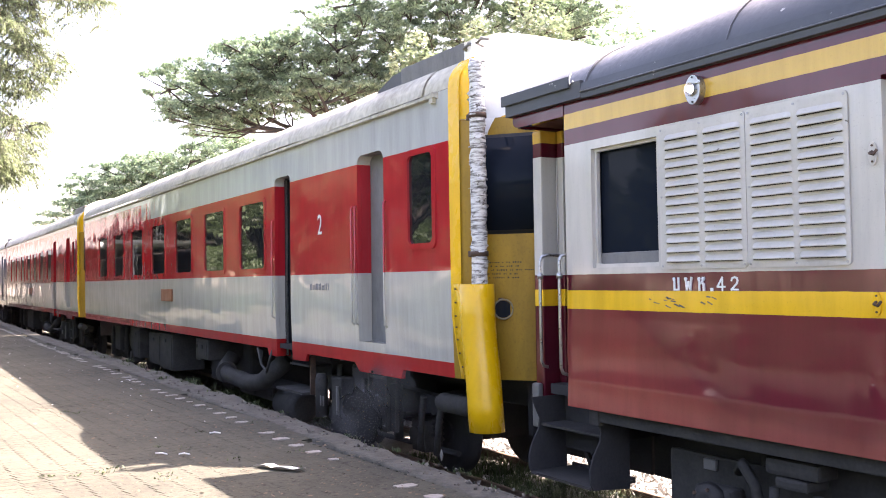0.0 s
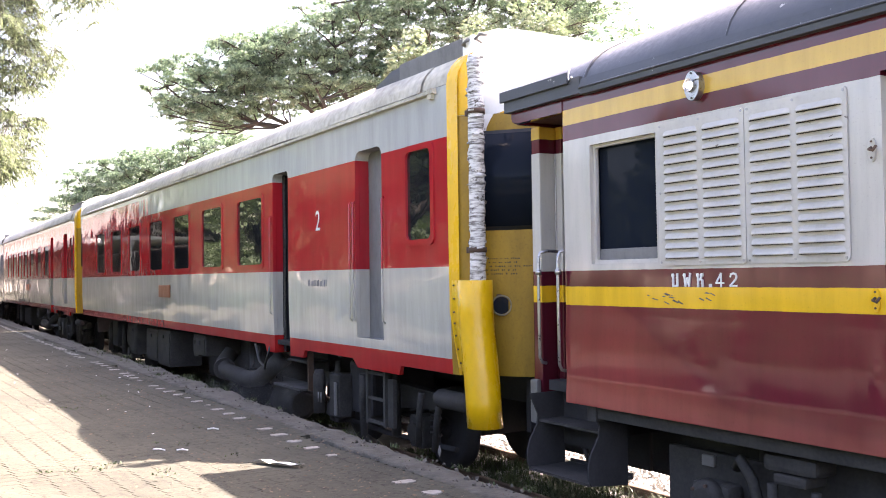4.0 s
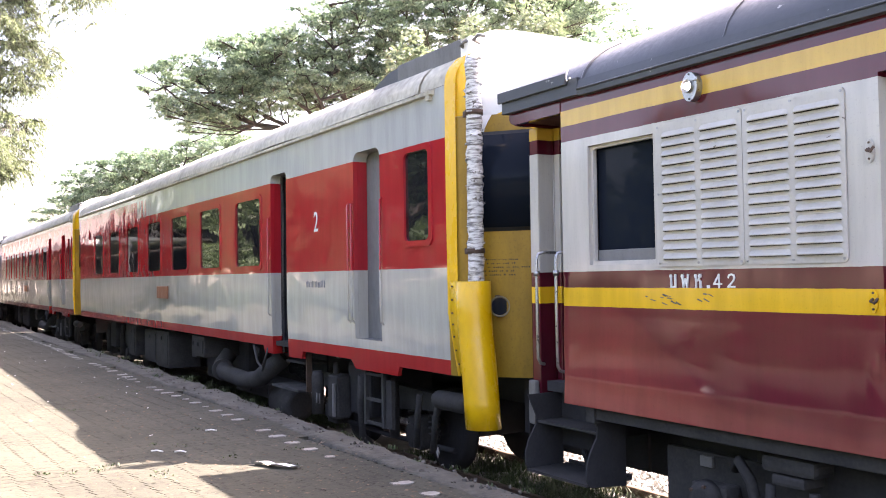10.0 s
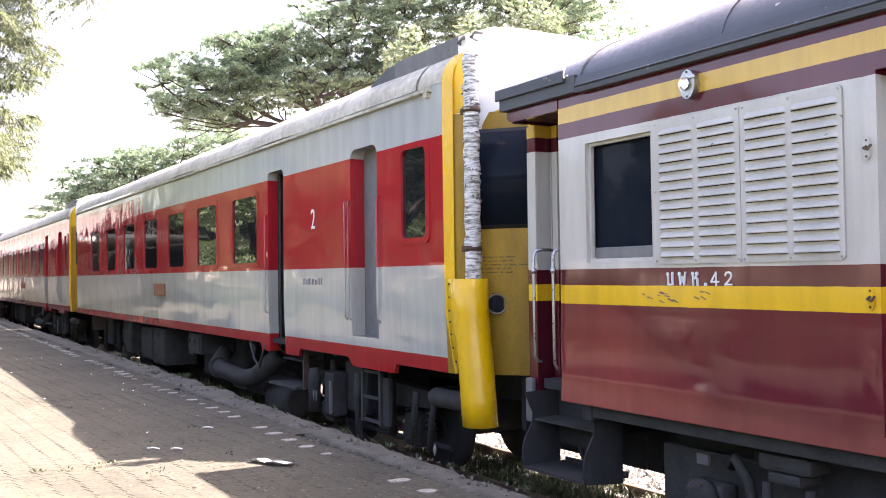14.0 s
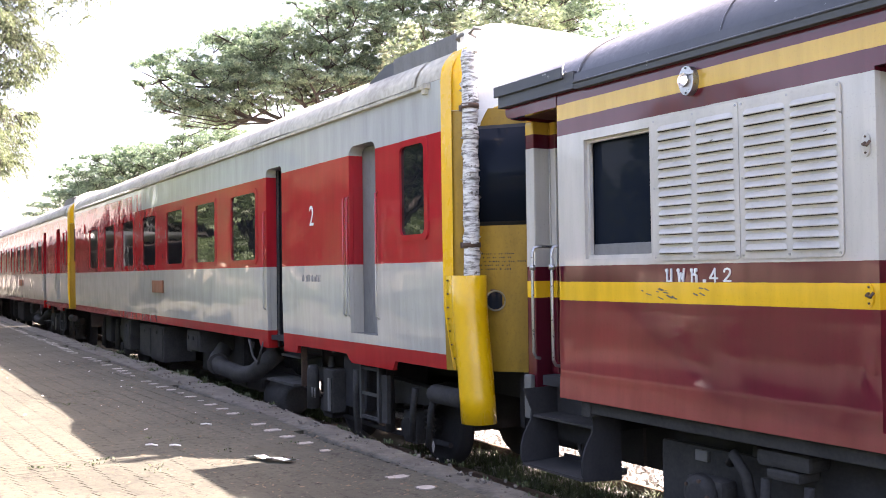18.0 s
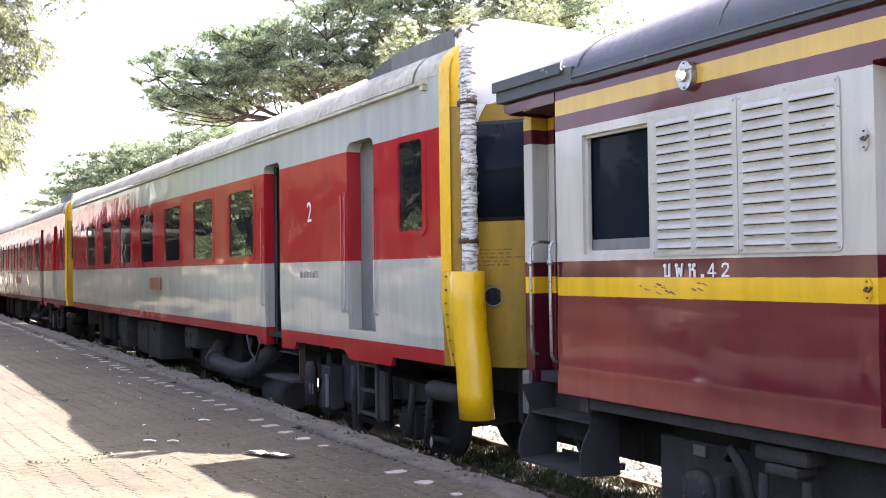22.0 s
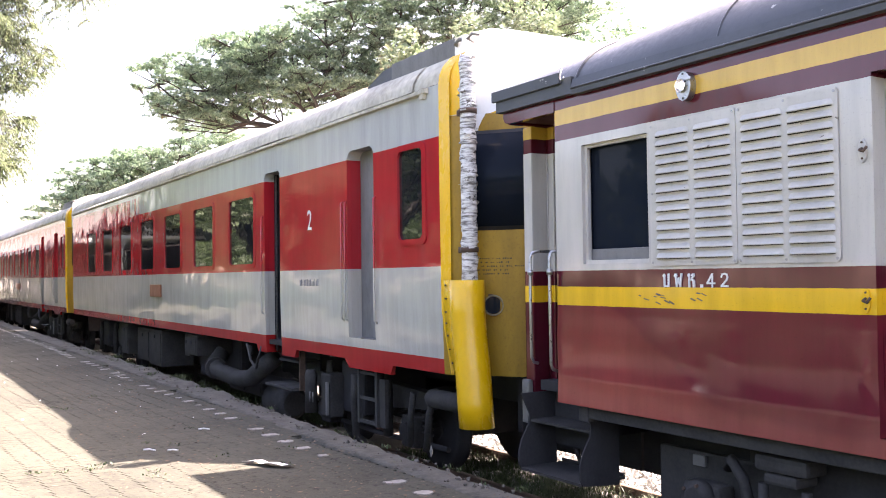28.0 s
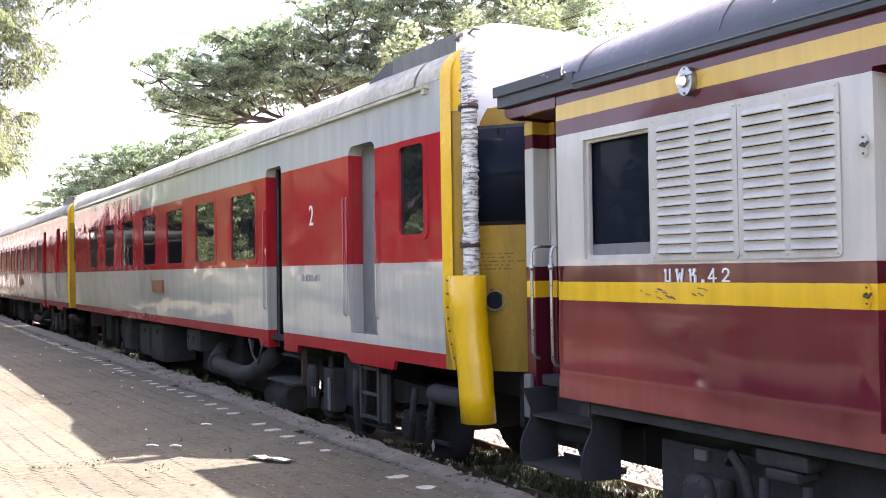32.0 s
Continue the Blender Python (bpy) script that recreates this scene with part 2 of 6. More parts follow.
for m_ in (M_PAVER, M_PAVERS):
    # broad damp stains and trodden grime
    nt_ = m_.node_tree
    b_ = nt_.nodes["Principled BSDF"]
    col_ = b_.inputs["Base Color"].links[0].from_socket
    col_ = mixed(nt_, 1.0, col_, ramp(nt_, add_noise(nt_, 0.55, 5, 0.6), [(0.36, grey(0.80)), (0.60, grey(1.06))]), "MULTIPLY")
    col_ = mixed(nt_, 1.0, col_, ramp(nt_, add_noise(nt_, 5.0, 6, 0.7), [(0.30, grey(0.70)), (0.48, grey(1.0))]), "MULTIPLY")
    col_ = mixed(nt_, 1.0, col_, ramp(nt_, add_noise(nt_, 17.0, 5, 0.7), [(0.34, grey(0.40)), (0.46, grey(1.0))]), "MULTIPLY")
    nt_.links.new(col_, b_.inputs["Base Color"])
M_JOINT = surface("sandy_joint", (0.026, 0.024, 0.018), (0.070, 0.065, 0.049), 0.95, 0, 3, 40, 0.5)
M_MARK = surface("worn_white_mark", (0.09, 0.084, 0.073), (0.37, 0.355, 0.32), 0.8, 0, 6, 30, 0.3)
M_STONE = surface("pale_ballast", (0.19, 0.186, 0.172), (0.40, 0.388, 0.36), 0.9, 0, 4, 30, 0.3, per_island=0.25)
M_BED = surface("gritty_track_bed", (0.05, 0.045, 0.037), (0.16, 0.148, 0.125), 0.95, 0, 4, 30, 0.6)
M_EARTH = surface("dry_ground", (0.10, 0.085, 0.06), (0.26, 0.23, 0.18), 0.95, 0, 0.5, 8, 0.6)
M_LAWN = surface("lawn", (0.022, 0.035, 0.012), (0.060, 0.070, 0.030), 0.95, 0, 0.8, 14, 0.8)
M_GRASS = surface("grass_blades", (0.022, 0.040, 0.012), (0.065, 0.090, 0.028), 0.7, 0, 3, 20, 0, per_island=0.4)
M_BARK = surface("tree_bark", (0.018, 0.017, 0.016), (0.060, 0.054, 0.048), 0.95, 0, 5, 30, 0.8)


def glass(name, tint=(0.008, 0.010, 0.013), rough=0.03):
    m, nt, ns, b = nodes_of(name)
    b.inputs["Base Color"].default_value = (*tint, 1)
    b.inputs["Roughness"].default_value = rough
    b.inputs["Specular IOR Level"].default_value = 0.9
    bumped(nt, b, add_noise(nt, 2.5, 2), 0.5, 0.004)
    return m


M_GLASS = glass("tinted_glass")
M_GLASS_DARK = glass("dark_navy_glass", (0.010, 0.014, 0.022))
M_GLASS_DARK.node_tree.nodes["Principled BSDF"].inputs["Specular IOR Level"].default_value = 0.05
# interior shade put into a near-black colour
M_UNLIT = surface("unlit_interior_shade", (0.010, 0.011, 0.015), (0.024, 0.026, 0.033), 0.8, 0, 3, 20, 0)


def foliage(name, dark, light, through_light=0.35):
    m, nt, ns, b = nodes_of(name)
    rnd = ns.new("ShaderNodeNewGeometry").outputs["Random Per Island"]
    big = add_noise(nt, 0.45, 3)
    col = ramp(nt, mixed(nt, 0.5, rnd, big), [(0.25, dark), (0.75, light)])
    nt.links.new(col, b.inputs["Base Color"])
    b.inputs["Roughness"].default_value = 0.55
    b.inputs["Specular IOR Level"].default_value = 0.35
    tr = ns.new("ShaderNodeBsdfTranslucent")
    nt.links.new(mixed(nt, 1.0, col, (1.05, 1.15, 0.88), "MULTIPLY"), tr.inputs["Color"])
    sh = ns.new("ShaderNodeMixShader")
    sh.inputs[0].default_value = through_light
    nt.links.new(b.outputs[0], sh.inputs[1])
    nt.links.new(tr.outputs[0], sh.inputs[2])
    nt.links.new(sh.outputs[0], ns["Material Output"].inputs["Surface"])
    return m


M_LEAF = foliage("rain_tree_leaf", (0.056, 0.094, 0.075), (0.265, 0.350, 0.255), 0.40)
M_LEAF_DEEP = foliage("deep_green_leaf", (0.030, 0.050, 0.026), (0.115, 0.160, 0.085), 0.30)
M_LEAF_PALE = foliage("pale_large_leaf", (0.09, 0.125, 0.08), (0.24, 0.285, 0.205), 0.25)
M_LEAF_WILLOW = foliage("feathery_leaf", (0.10, 0.125, 0.075), (0.27, 0.31, 0.20), 0.45)


# ---- mesh helpers ----
def thing(name, at, label, category, group="", kind=""):
    ob = new(name)
    ob.location = at
    ob.empty_display_size = 0.3
    return tagged(ob, label, category, group, kind)


def origin_of(ob):
    v = Vector((0, 0, 0))
    while ob:
        v += ob.location
        ob = ob.parent
    return v


def part(name, bm, material, parent=None, label="", smooth=False):
    """Links a bmesh, given in the world's metres, as one mesh object under its thing or part."""
    me = bpy.data.meshes.new(name)
    if smooth:
        for f in bm.faces:
            f.smooth = True
    bmesh.ops.recalc_face_normals(bm, faces=bm.faces[:])
    if parent:
        bm.transform(Matrix.Translation(-origin_of(parent)))
    bm.to_mesh(me)
    bm.free()
    for mt in (material if isinstance(material, (list, tuple)) else [material]):
        me.materials.append(mt)
    ob = new(name, me)
    ob.parent = parent
    if label:
        tagged(ob, label)
    return ob


def box(bm, x0, x1, y0, y1, z0, z1, bevel=0.0):
    r = bmesh.ops.create_cube(bm, size=1.0, matrix=Matrix.Translation(((x0 + x1) / 2, (y0 + y1) / 2, (z0 + z1) / 2)) @ Matrix.Diagonal((abs(x1 - x0), abs(y1 - y0), abs(z1 - z0), 1)))
    if bevel:
        es = list({e for v in r["verts"] for e in v.link_edges})
        bmesh.ops.bevel(bm, geom=es, offset=bevel, segments=2, affect="EDGES", profile=0.6)


def boxed(*a, **k):
    bm = bmesh.new()
    box(bm, *a, **k)
    return bm


def tube(bm, pts, radii, sides=10, cap=True):
    """A round tube along points."""
    pts = [Vector(p) for p in pts]
    if isinstance(radii, (int, float)):
        radii = [radii] * len(pts)
    rings = []
    side = None
    for i, p in enumerate(pts):
        d = (pts[min(i + 1, len(pts) - 1)] - pts[max(i - 1, 0)]).normalized()
        if side is None:
            side = d.orthogonal().normalized()
        side = (side - d * side.dot(d)).normalized()
        up = d.cross(side)
        rings.append([bm.verts.new(p + (side * math.cos(a) + up * math.sin(a)) * radii[i]) for a in (2 * math.pi * k / sides for k in range(sides))])
    for r0, r1 in zip(rings, rings[1:]):
        for k in range(sides):
            f = bm.faces.new((r0[k], r0[(k + 1) % sides], r1[(k + 1) % sides], r1[k]))
            f.smooth = True
    if cap:
        bm.faces.new(rings[0][::-1])
        bm.faces.new(rings[-1])


def tubed(*a, **k):
    bm = bmesh.new()
    tube(bm, *a, **k)
    return bm


def prism(bm, outline, axis, a, b):
    """A closed outline of (p, q) pairs pushed along an axis from a to b."""
    def at(p, q, s):
        return {"x": (s, p, q), "y": (p, s, q), "z": (p, q, s)}[axis]
    va = [bm.verts.new(at(p, q, a)) for p, q in outline]
    vb = [bm.verts.new(at(p, q, b)) for p, q in outline]
    bm.faces.new(va[::-1])
    bm.faces.new(vb)
    n = len(outline)
    for i in range(n):
        bm.faces.new((va[i], va[(i + 1) % n], vb[(i + 1) % n], vb[i]))


def prismed(*a):
    bm = bmesh.new()
    prism(bm, *a)
    return bm


def loft(bm, sections, close=False):
    """A skin over rows of points that match one another."""
    rows = [[bm.verts.new(p) for p in s] for s in sections]
    for r0, r1 in zip(rows, rows[1:]):
        for i in range(len(r0) - 1):
            f = bm.faces.new((r0[i], r0[i + 1], r1[i + 1], r1[i]))
            f.smooth = True
    return rows


def side_wall(bm, xs, zs, holes, depth, bend=lambda x, z: 0.0, cut=lambda x, z: False, turn=0.0, smooth=False):
    """A wall along x, its outer face at y = turn + bend, with thickness towards +y and openings through it.
    holes: (x0, x1, z0, z1)."""
    xs = sorted({round(v, 4) for v in list(xs) + [h[0] for h in holes] + [h[1] for h in holes]})
    zs = sorted({round(v, 4) for v in list(zs) + [h[2] for h in holes] + [h[3] for h in holes]})
    def solid(i, j):
        if not (0 <= i < len(xs) - 1 and 0 <= j < len(zs) - 1):
            return False
        x, z = (xs[i] + xs[i + 1]) / 2, (zs[j] + zs[j + 1]) / 2
        return not cut(x, z) and not any(h[0] < x < h[1] and h[2] < z < h[3] for h in holes)
    made = {}
    def v(i, j, back):
        k = (i, j, back)
        if k not in made:
            made[k] = bm.verts.new((xs[i], turn + bend(xs[i], zs[j]) + (depth if back else 0), zs[j]))
        return made[k]
    for i in range(len(xs) - 1):
        for j in range(len(zs) - 1):
            if not solid(i, j):
                continue
            bm.faces.new((v(i, j, 0), v(i + 1, j, 0), v(i + 1, j + 1, 0), v(i, j + 1, 0))).smooth = smooth
            bm.faces.new((v(i, j, 1), v(i, j + 1, 1), v(i + 1, j + 1, 1), v(i + 1, j, 1)))
            for di, dj, a, b2 in ((-1, 0, (i, j), (i, j + 1)), (1, 0, (i + 1, j), (i + 1, j + 1)), (0, -1, (i, j), (i + 1, j)), (0, 1, (i, j + 1), (i + 1, j + 1))):
                if not solid(i + di, j + dj):
                    bm.faces.new((v(*a, 0), v(*a, 1), v(*b2, 1), v(*b2, 0)))
    bm.normal_update()
    for e in bm.edges:
        if len(e.link_faces) == 2 and e.calc_face_angle(0) > 0.5:
            e.smooth = False


def round_rect(x0, x1, z0, z1, r, n=5):
    out = []
    for cx, cz, a0 in ((x1 - r, z1 - r, 0), (x0 + r, z1 - r, 90), (x0 + r, z0 + r, 180), (x1 - r, z0 + r, 270)):
        for k in range(n + 1):
            a = radians(a0 + 90 * k / n)
            out.append((cx + r * math.cos(a), cz + r * math.sin(a)))
    return out


def ring_frame(bm, outer, inner, y0, y1):
    """A flat frame between two matching outlines in the xz plane, from y0 to y1."""
    n = len(outer)
    o0, o1 = ([bm.verts.new((p, y, q)) for p, q in outer] for y in (y0, y1))
    i0, i1 = ([bm.verts.new((p, y, q)) for p, q in inner] for y in (y0, y1))
    for k in range(n):
        j = (k + 1) % n
        for a, b2 in ((o0, i0), (o1, i1), (o0, o1), (i0, i1)):
            bm.faces.new((a[k], a[j], b2[j], b2[k]))


# ---- ground, platform, track ----
RAIL = -0.80
bm = bmesh.new()
loft(bm, [[(x, y, z) for y, z in ((-1500, -0.06), (-4.98, -0.06), (-4.96, -1.0), (4.2, -1.0), (6.0, -0.92), (1500, -0.92))] for x in (-1500, -60, 20, 1500)])
tagged(part("ground", bm, M_EARTH), "dry bare earth beside the railway track", "ground", kind="structure")

# grass verge behind the platform
bm = bmesh.new()
loft(bm, [[(x, y, -0.052 + 0.02 * noise.noise((x * 0.2, y * 0.2, 1))) for y in (-60, -40, -28, -20, -14, -10, -7, -4.97)] for x in [-120 + 6 * k for k in range(27)]])
tagged(part("grass_verge", bm, M_LAWN), "mown green grass behind the platform", "lawn", kind="structure")

# platform slab under the pavers, and its worn kerb
platform = tagged(part("platform", boxed(-90, 30, -4.95, -1.42, -0.98, -0.03), M_JOINT), "station platform of grey interlocking brick pavers", "platform", kind="structure")
rnd = random.Random(4)
bm = bmesh.new()
KERB_XS = [-90 + 1.0 * k for k in range(66)] + [-24 + 0.07 * k for k in range(386)] + [4.0, 12.0, 30.0]
def kerb_row(x):
    w = noise.noise((x * 0.9, 0, 0)) * 0.07 + noise.noise((x * 3.1, 4, 0)) * 0.035 + noise.noise((x * 0.13, 8, 0)) * 0.05
    h = noise.noise((x * 2.3, 9, 0)) * 0.022 + noise.noise((x * 7.0, 2, 0)) * 0.012
    outer = -1.13 + w + noise.noise((x * 8.0, 6, 0)) * 0.02 + max(-0.12, min(0.12, (-6.0 - x) * 0.03))
    return [(x, -1.42, -0.9), (x, -1.42, -0.002 + h * 0.3), (x, -1.36, 0.004 + h), (x, outer - 0.05, 0.0 + h), (x, outer, -0.035 + h), (x, outer + 0.02, -0.95)]
loft(bm, [kerb_row(x) for x in KERB_XS])
tagged(part("kerb", bm, M_CONCRETE), "crumbling grey concrete kerb along the platform edge", "kerb", kind="structure")

# track bed of pale ballast, sleepers and two rails
bm = bmesh.new()
loft(bm, [[(x, y, z + noise.noise((x * 0.8, y, 3)) * 0.03) for y, z in ((-1.15, -0.93), (-0.2, -0.92), (0.5, -0.9), (1.4, -0.89), (2.4, -0.9), (3.2, -0.95), (4.4, -1.05))] for x in [-110 + k for k in range(141)]])
tagged(part("track_bed", bm, M_BED), "pale crushed-stone track bed", "track bed", kind="structure")
track = thing("railway_track", (-30, 1.4, RAIL - 0.15), "rusty steel rails on concrete sleepers in pale ballast", "railway track", kind="structure")
for y in (0.9, 1.9):
    o = [(y - 0.055, RAIL - 0.13), (y + 0.055, RAIL - 0.13), (y + 0.055, RAIL - 0.115), (y + 0.01, RAIL - 0.1), (y + 0.01, RAIL - 0.04), (y + 0.033, RAIL - 0.03), (y + 0.033, RAIL - 0.005), (y + 0.02, RAIL), (y - 0.02, RAIL), (y - 0.033, RAIL - 0.005), (y - 0.033, RAIL - 0.03), (y - 0.01, RAIL - 0.04), (y - 0.01, RAIL - 0.1), (y - 0.055, RAIL - 0.115)]
    part("rail", prismed(o, "x", -110, 25), M_RAIL, track)
sl = part("sleeper", boxed(-0.11, 0.11, 0.45, 2.35, -1.02, -0.925, bevel=0.015), M_CONCRETE)
sl.parent = track
sl.location = -track.location
for k in range(1, 60):
    c = new("sleeper", sl.data)
    c.parent = track
    c.location = -track.location + Vector((-0.65 * k, 0, 0))


# ---- railcar ----
def flare(x, z):
    """The side leans in below the waist."""
    q = max(0.0, 1.02 - z)
    return 0.035 * q * q / (0.15 + q)


def roof_points(z0, b, n=14, y_mid=1.4, out=0.0, full=True):
    pts = []
    for k in range(n + 1):
        a = math.pi * k / n
        if not full and a > math.pi / 2 + 1e-6:
            break
        c, s_ = math.cos(a), math.sin(a)
        pts.append((y_mid - (y_mid + out) * c, z0 + b * s_))
    return pts


M_UNDER = surface("grimy_equipment_paint", (0.018, 0.018, 0.018), (0.066, 0.062, 0.058), 0.85, 0.0, 5, 40, 0.4, spec=0.25)
M_RUSTY = surface("rusty_iron", (0.03, 0.018, 0.012), (0.16, 0.10, 0.07), 0.8, 0.2, 8, 50, 0.4)
WINDOWS = [(-12.38 - 1.785 * k, -11.34 - 1.785 * k) for k in range(7)]


def railcar(x_front, label, paint=None):
    paint = paint or M_RAILCAR
    car = thing("railcar", (x_front, 1.4, RAIL), label, "railcar", "red and white railcars")
    d = x_front + 6.47   # shift along the track
    x1, x0 = -6.47 + d, -25.03 + d
    holes = [(a + d, b2 + d, 1.455, 2.40) for a, b2 in WINDOWS]
    holes += [(-7.27 + d, -6.78 + d, 1.62, 2.50), (-8.43 + d, -7.80 + d, 0.62, 2.64), (-10.95 + d, -10.40 + d, 0.2, 2.65)]
    def cut(x, z):
        x -= d
        low = 0.385
        if -11.25 < x < -10.95 or -10.42 < x < -9.98 or -8.45 < x < -7.50:
            low = 0.29
        return z < low
    xs = [x0, x1, -11.25 + d, -9.98 + d, -8.45 + d, -7.5 + d] + [x0 + (x1 - x0) * k / 40 for k in range(1, 40)]
    bm = bmesh.new()
    side_wall(bm, xs, [0.29, 0.385, 0.45, 0.52, 0.6, 0.68, 0.76, 0.84, 0.92, 1.0, 1.08, 1.35, 2.52, 2.8, 3.03], holes, 0.05, flare, cut, smooth=True)
    part("side_wall", bm, paint, car, "glossy side painted in red and white bands")
    for xa, xb, side in ((-8.57, -8.449, 1), (-7.501, -7.45, -1), (-9.981, -9.93, -1), (-11.32, -11.249, 1)):
        tri = [(xa + d, 0.387), (xb + d, 0.387), (xb + d, 0.291)] if side > 0 else [(xa + d, 0.387), (xb + d, 0.387), (xa + d, 0.291)]
        f_ = flare(0, 0.34)
        part("skirt_gusset", prismed(tri, "y", f_, f_ + 0.04), paint, car)
    # far side and tail, plain
    bm = bmesh.new()
    box(bm, x0, x1, 2.75, 2.8, 0.385, 3.03)
    part("side_wall", bm, paint, car)
    part("end_wall", boxed(x0, x0 + 0.05, 0.06, 2.74, 0.385, 3.03), paint, car)
    part("floor_pan", boxed(x0 + 0.06, x1 - 0.05, 0.06, 2.74, 0.40, 0.46), M_FRAME, car)
    part("interior", boxed(x0 + 0.3, x1 - 0.3, 0.9, 1.0, 0.47, 2.95), M_UNLIT, car, "near-black sheet for the unlit interior")
    # roof with its shoulder moulding
    bm = bmesh.new()
    sec = roof_points(3.03, 0.575, 22, out=0.02)
    xr = [x0 - 0.02 + (x1 - x0 - 0.45) * k / 60 for k in range(61)]
    loft(bm, [[(x, y + noise.noise((x, y, 2)) * 0.006, z + noise.noise((x * 0.7, y * 2, 5)) * 0.012) for y, z in sec] for x in xr])
    part("roof", bm, M_RAILROOF, car, "grey weathered roof with worn paint")
    bm = bmesh.new()
    prism(bm, [(-0.045, 2.98), (-0.045, 3.012), (0.02, 3.04), (0.02, 2.97)], "x", x0, x1 - 0.2)
    box(bm, x1 - 0.30, x1 - 0.24, -0.04, 0.02, 2.93, 3.03)
    part("rain_gutter", bm, M_RAILROOF, car)
    for x in [x0 + 1.2 + 1.9 * k for k in range(9)]:
        bm = bmesh.new()
        loft(bm, [[(xx, y, z + 0.012) for y, z in sec[1:-1]] for xx in (x - 0.02, x + 0.02)])
        part("roof_rib", bm, M_RAILROOF, car)
    # windows
    for a, b2 in WINDOWS:
        a, b2 = a + d, b2 + d
        win = part("window", prismed(round_rect(a + 0.005, b2 - 0.005, 1.46, 2.395, 0.05), "y", 0.010, 0.016), M_GLASS, car, "dark tinted window pane reflecting trees")
        bm = bmesh.new()
        ring_frame(bm, round_rect(a - 0.05, b2 + 0.05, 1.405, 2.45, 0.09), round_rect(a + 0.012, b2 - 0.012, 1.467, 2.388, 0.06), -0.010, 0.009)
        part("window_frame", bm, paint, win)
    a, b2 = -7.27 + d, -6.78 + d
    win = part("cab_window", prismed(round_rect(a + 0.005, b2 - 0.005, 1.625, 2.495, 0.05), "y", 0.010, 0.016), M_GLASS, car, "dark cab side window")
    bm = bmesh.new()
    ring_frame(bm, round_rect(a - 0.055, b2 + 0.055, 1.57, 2.55, 0.09), round_rect(a + 0.01, b2 - 0.01, 1.63, 2.49, 0.06), -0.016, 0.009)
    part("window_frame", bm, paint, win)
    # driver's door, set back
    bm = bmesh.new()
    a, b2 = -8.43 + d, -7.80 + d
    box(bm, a - 0.02, b2 + 0.02, 0.17, 0.19, 0.60, 2.66)
    door = part("cab_door", bm, M_GREY, car, "grey recessed cab door")
    shape = [(0.052, 2.66), (0.168, 2.66), (0.168, 0.60), (0.052 + flare(0, 0.60), 0.60), (0.052, 0.95)]
    part("door_reveal", prismed(shape, "x", a - 0.02, a), paint, car)
    part("door_reveal", prismed(shape, "x", b2, b2 + 0.02), paint, car)
    part("door_head", boxed(a, b2, 0.052, 0.168, 2.641, 2.66), M_GREY, car)
    part("door_sill", boxed(a, b2, flare(0, 0.6) + 0.052, 0.168, 0.60, 0.618), M_GREY, car)
    part("lock", boxed(b2 - 0.16, b2 - 0.08, 0.15, 0.169, 1.45, 1.57, bevel=0.006), M_STEEL, door)
    # passenger door, open, over its step well
    a, b2 = -10.95 + d, -10.40 + d
    # near-black leaf and well sheets stand in for shade inside the doorway
    part("door_leaf", boxed(a - 0.02, a, 0.142, 0.52, 0.3, 2.64), M_UNLIT, car, "near-black sheet for the shade inside the open door")
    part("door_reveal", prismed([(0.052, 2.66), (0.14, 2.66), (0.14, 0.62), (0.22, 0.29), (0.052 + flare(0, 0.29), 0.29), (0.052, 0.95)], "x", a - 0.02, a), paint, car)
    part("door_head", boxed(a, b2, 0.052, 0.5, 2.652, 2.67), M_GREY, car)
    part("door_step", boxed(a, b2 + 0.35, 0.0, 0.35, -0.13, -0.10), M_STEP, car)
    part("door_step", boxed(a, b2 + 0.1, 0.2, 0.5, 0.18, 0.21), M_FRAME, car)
    part("step_well", boxed(a, b2 + 0.1, 0.5, 0.52, -0.1, 2.6), M_UNLIT, car)
    part("step_guard", boxed(-10.04 + d, -10.01 + d, 0.10, 0.17, -0.13, 0.38), M_RUSTY, car)
    part("door_edge", boxed(a + 0.012, a + 0.03, 0.15, 0.17, 0.3, 2.64), M_STEEL, car, "bright edge of the open sliding door")
    # rounded upper corners of both doorways
    for xa, side, top, r_ in ((-8.43, 1, 2.64, 0.11), (-7.80, -1, 2.64, 0.11), (-10.95, 1, 2.65, 0.08), (-10.40, -1, 2.65, 0.08)):
        bow = [(xa + d + side * r_ * (1 - math.cos(q * math.pi / 16)), top - r_ + r_ * math.sin(q * math.pi / 16)) for q in range(9)]
        part("door_corner", prismed([(xa + d - side * 0.001, top + 0.001)] + (bow if side < 0 else bow[::-1]), "y", 0.0005, 0.16 if xa > -9 else 0.13), paint, car)
    # handrails beside the doors
    for x in (-11.0, -8.53, -8.44, -7.755):
        x += d
        bm = tubed([(x, 0.0, 2.10), (x, -0.026, 2.085), (x, -0.03, 1.0), (x, -0.03 + flare(x, 0.82), 0.82), (x, 0.01 + flare(x, 0.79), 0.79)], 0.0105, 8)
        part("handrail", bm, paint, car)
    # side furniture
    part("route_board", boxed(-16.87 + d, -16.13 + d, -0.035, -0.004, 0.95, 1.175, bevel=0.01), plate_mat, car, "small rust-brown route board holder")
    part("hatch", boxed(-24.15 + d, -23.75 + d, -0.012, -0.003, 2.34, 2.58, bevel=0.004), paint, car)
    return car, d


plate_mat = plain_paint("rust_brown_board", (0.30, 0.12, 0.06), 0.6)


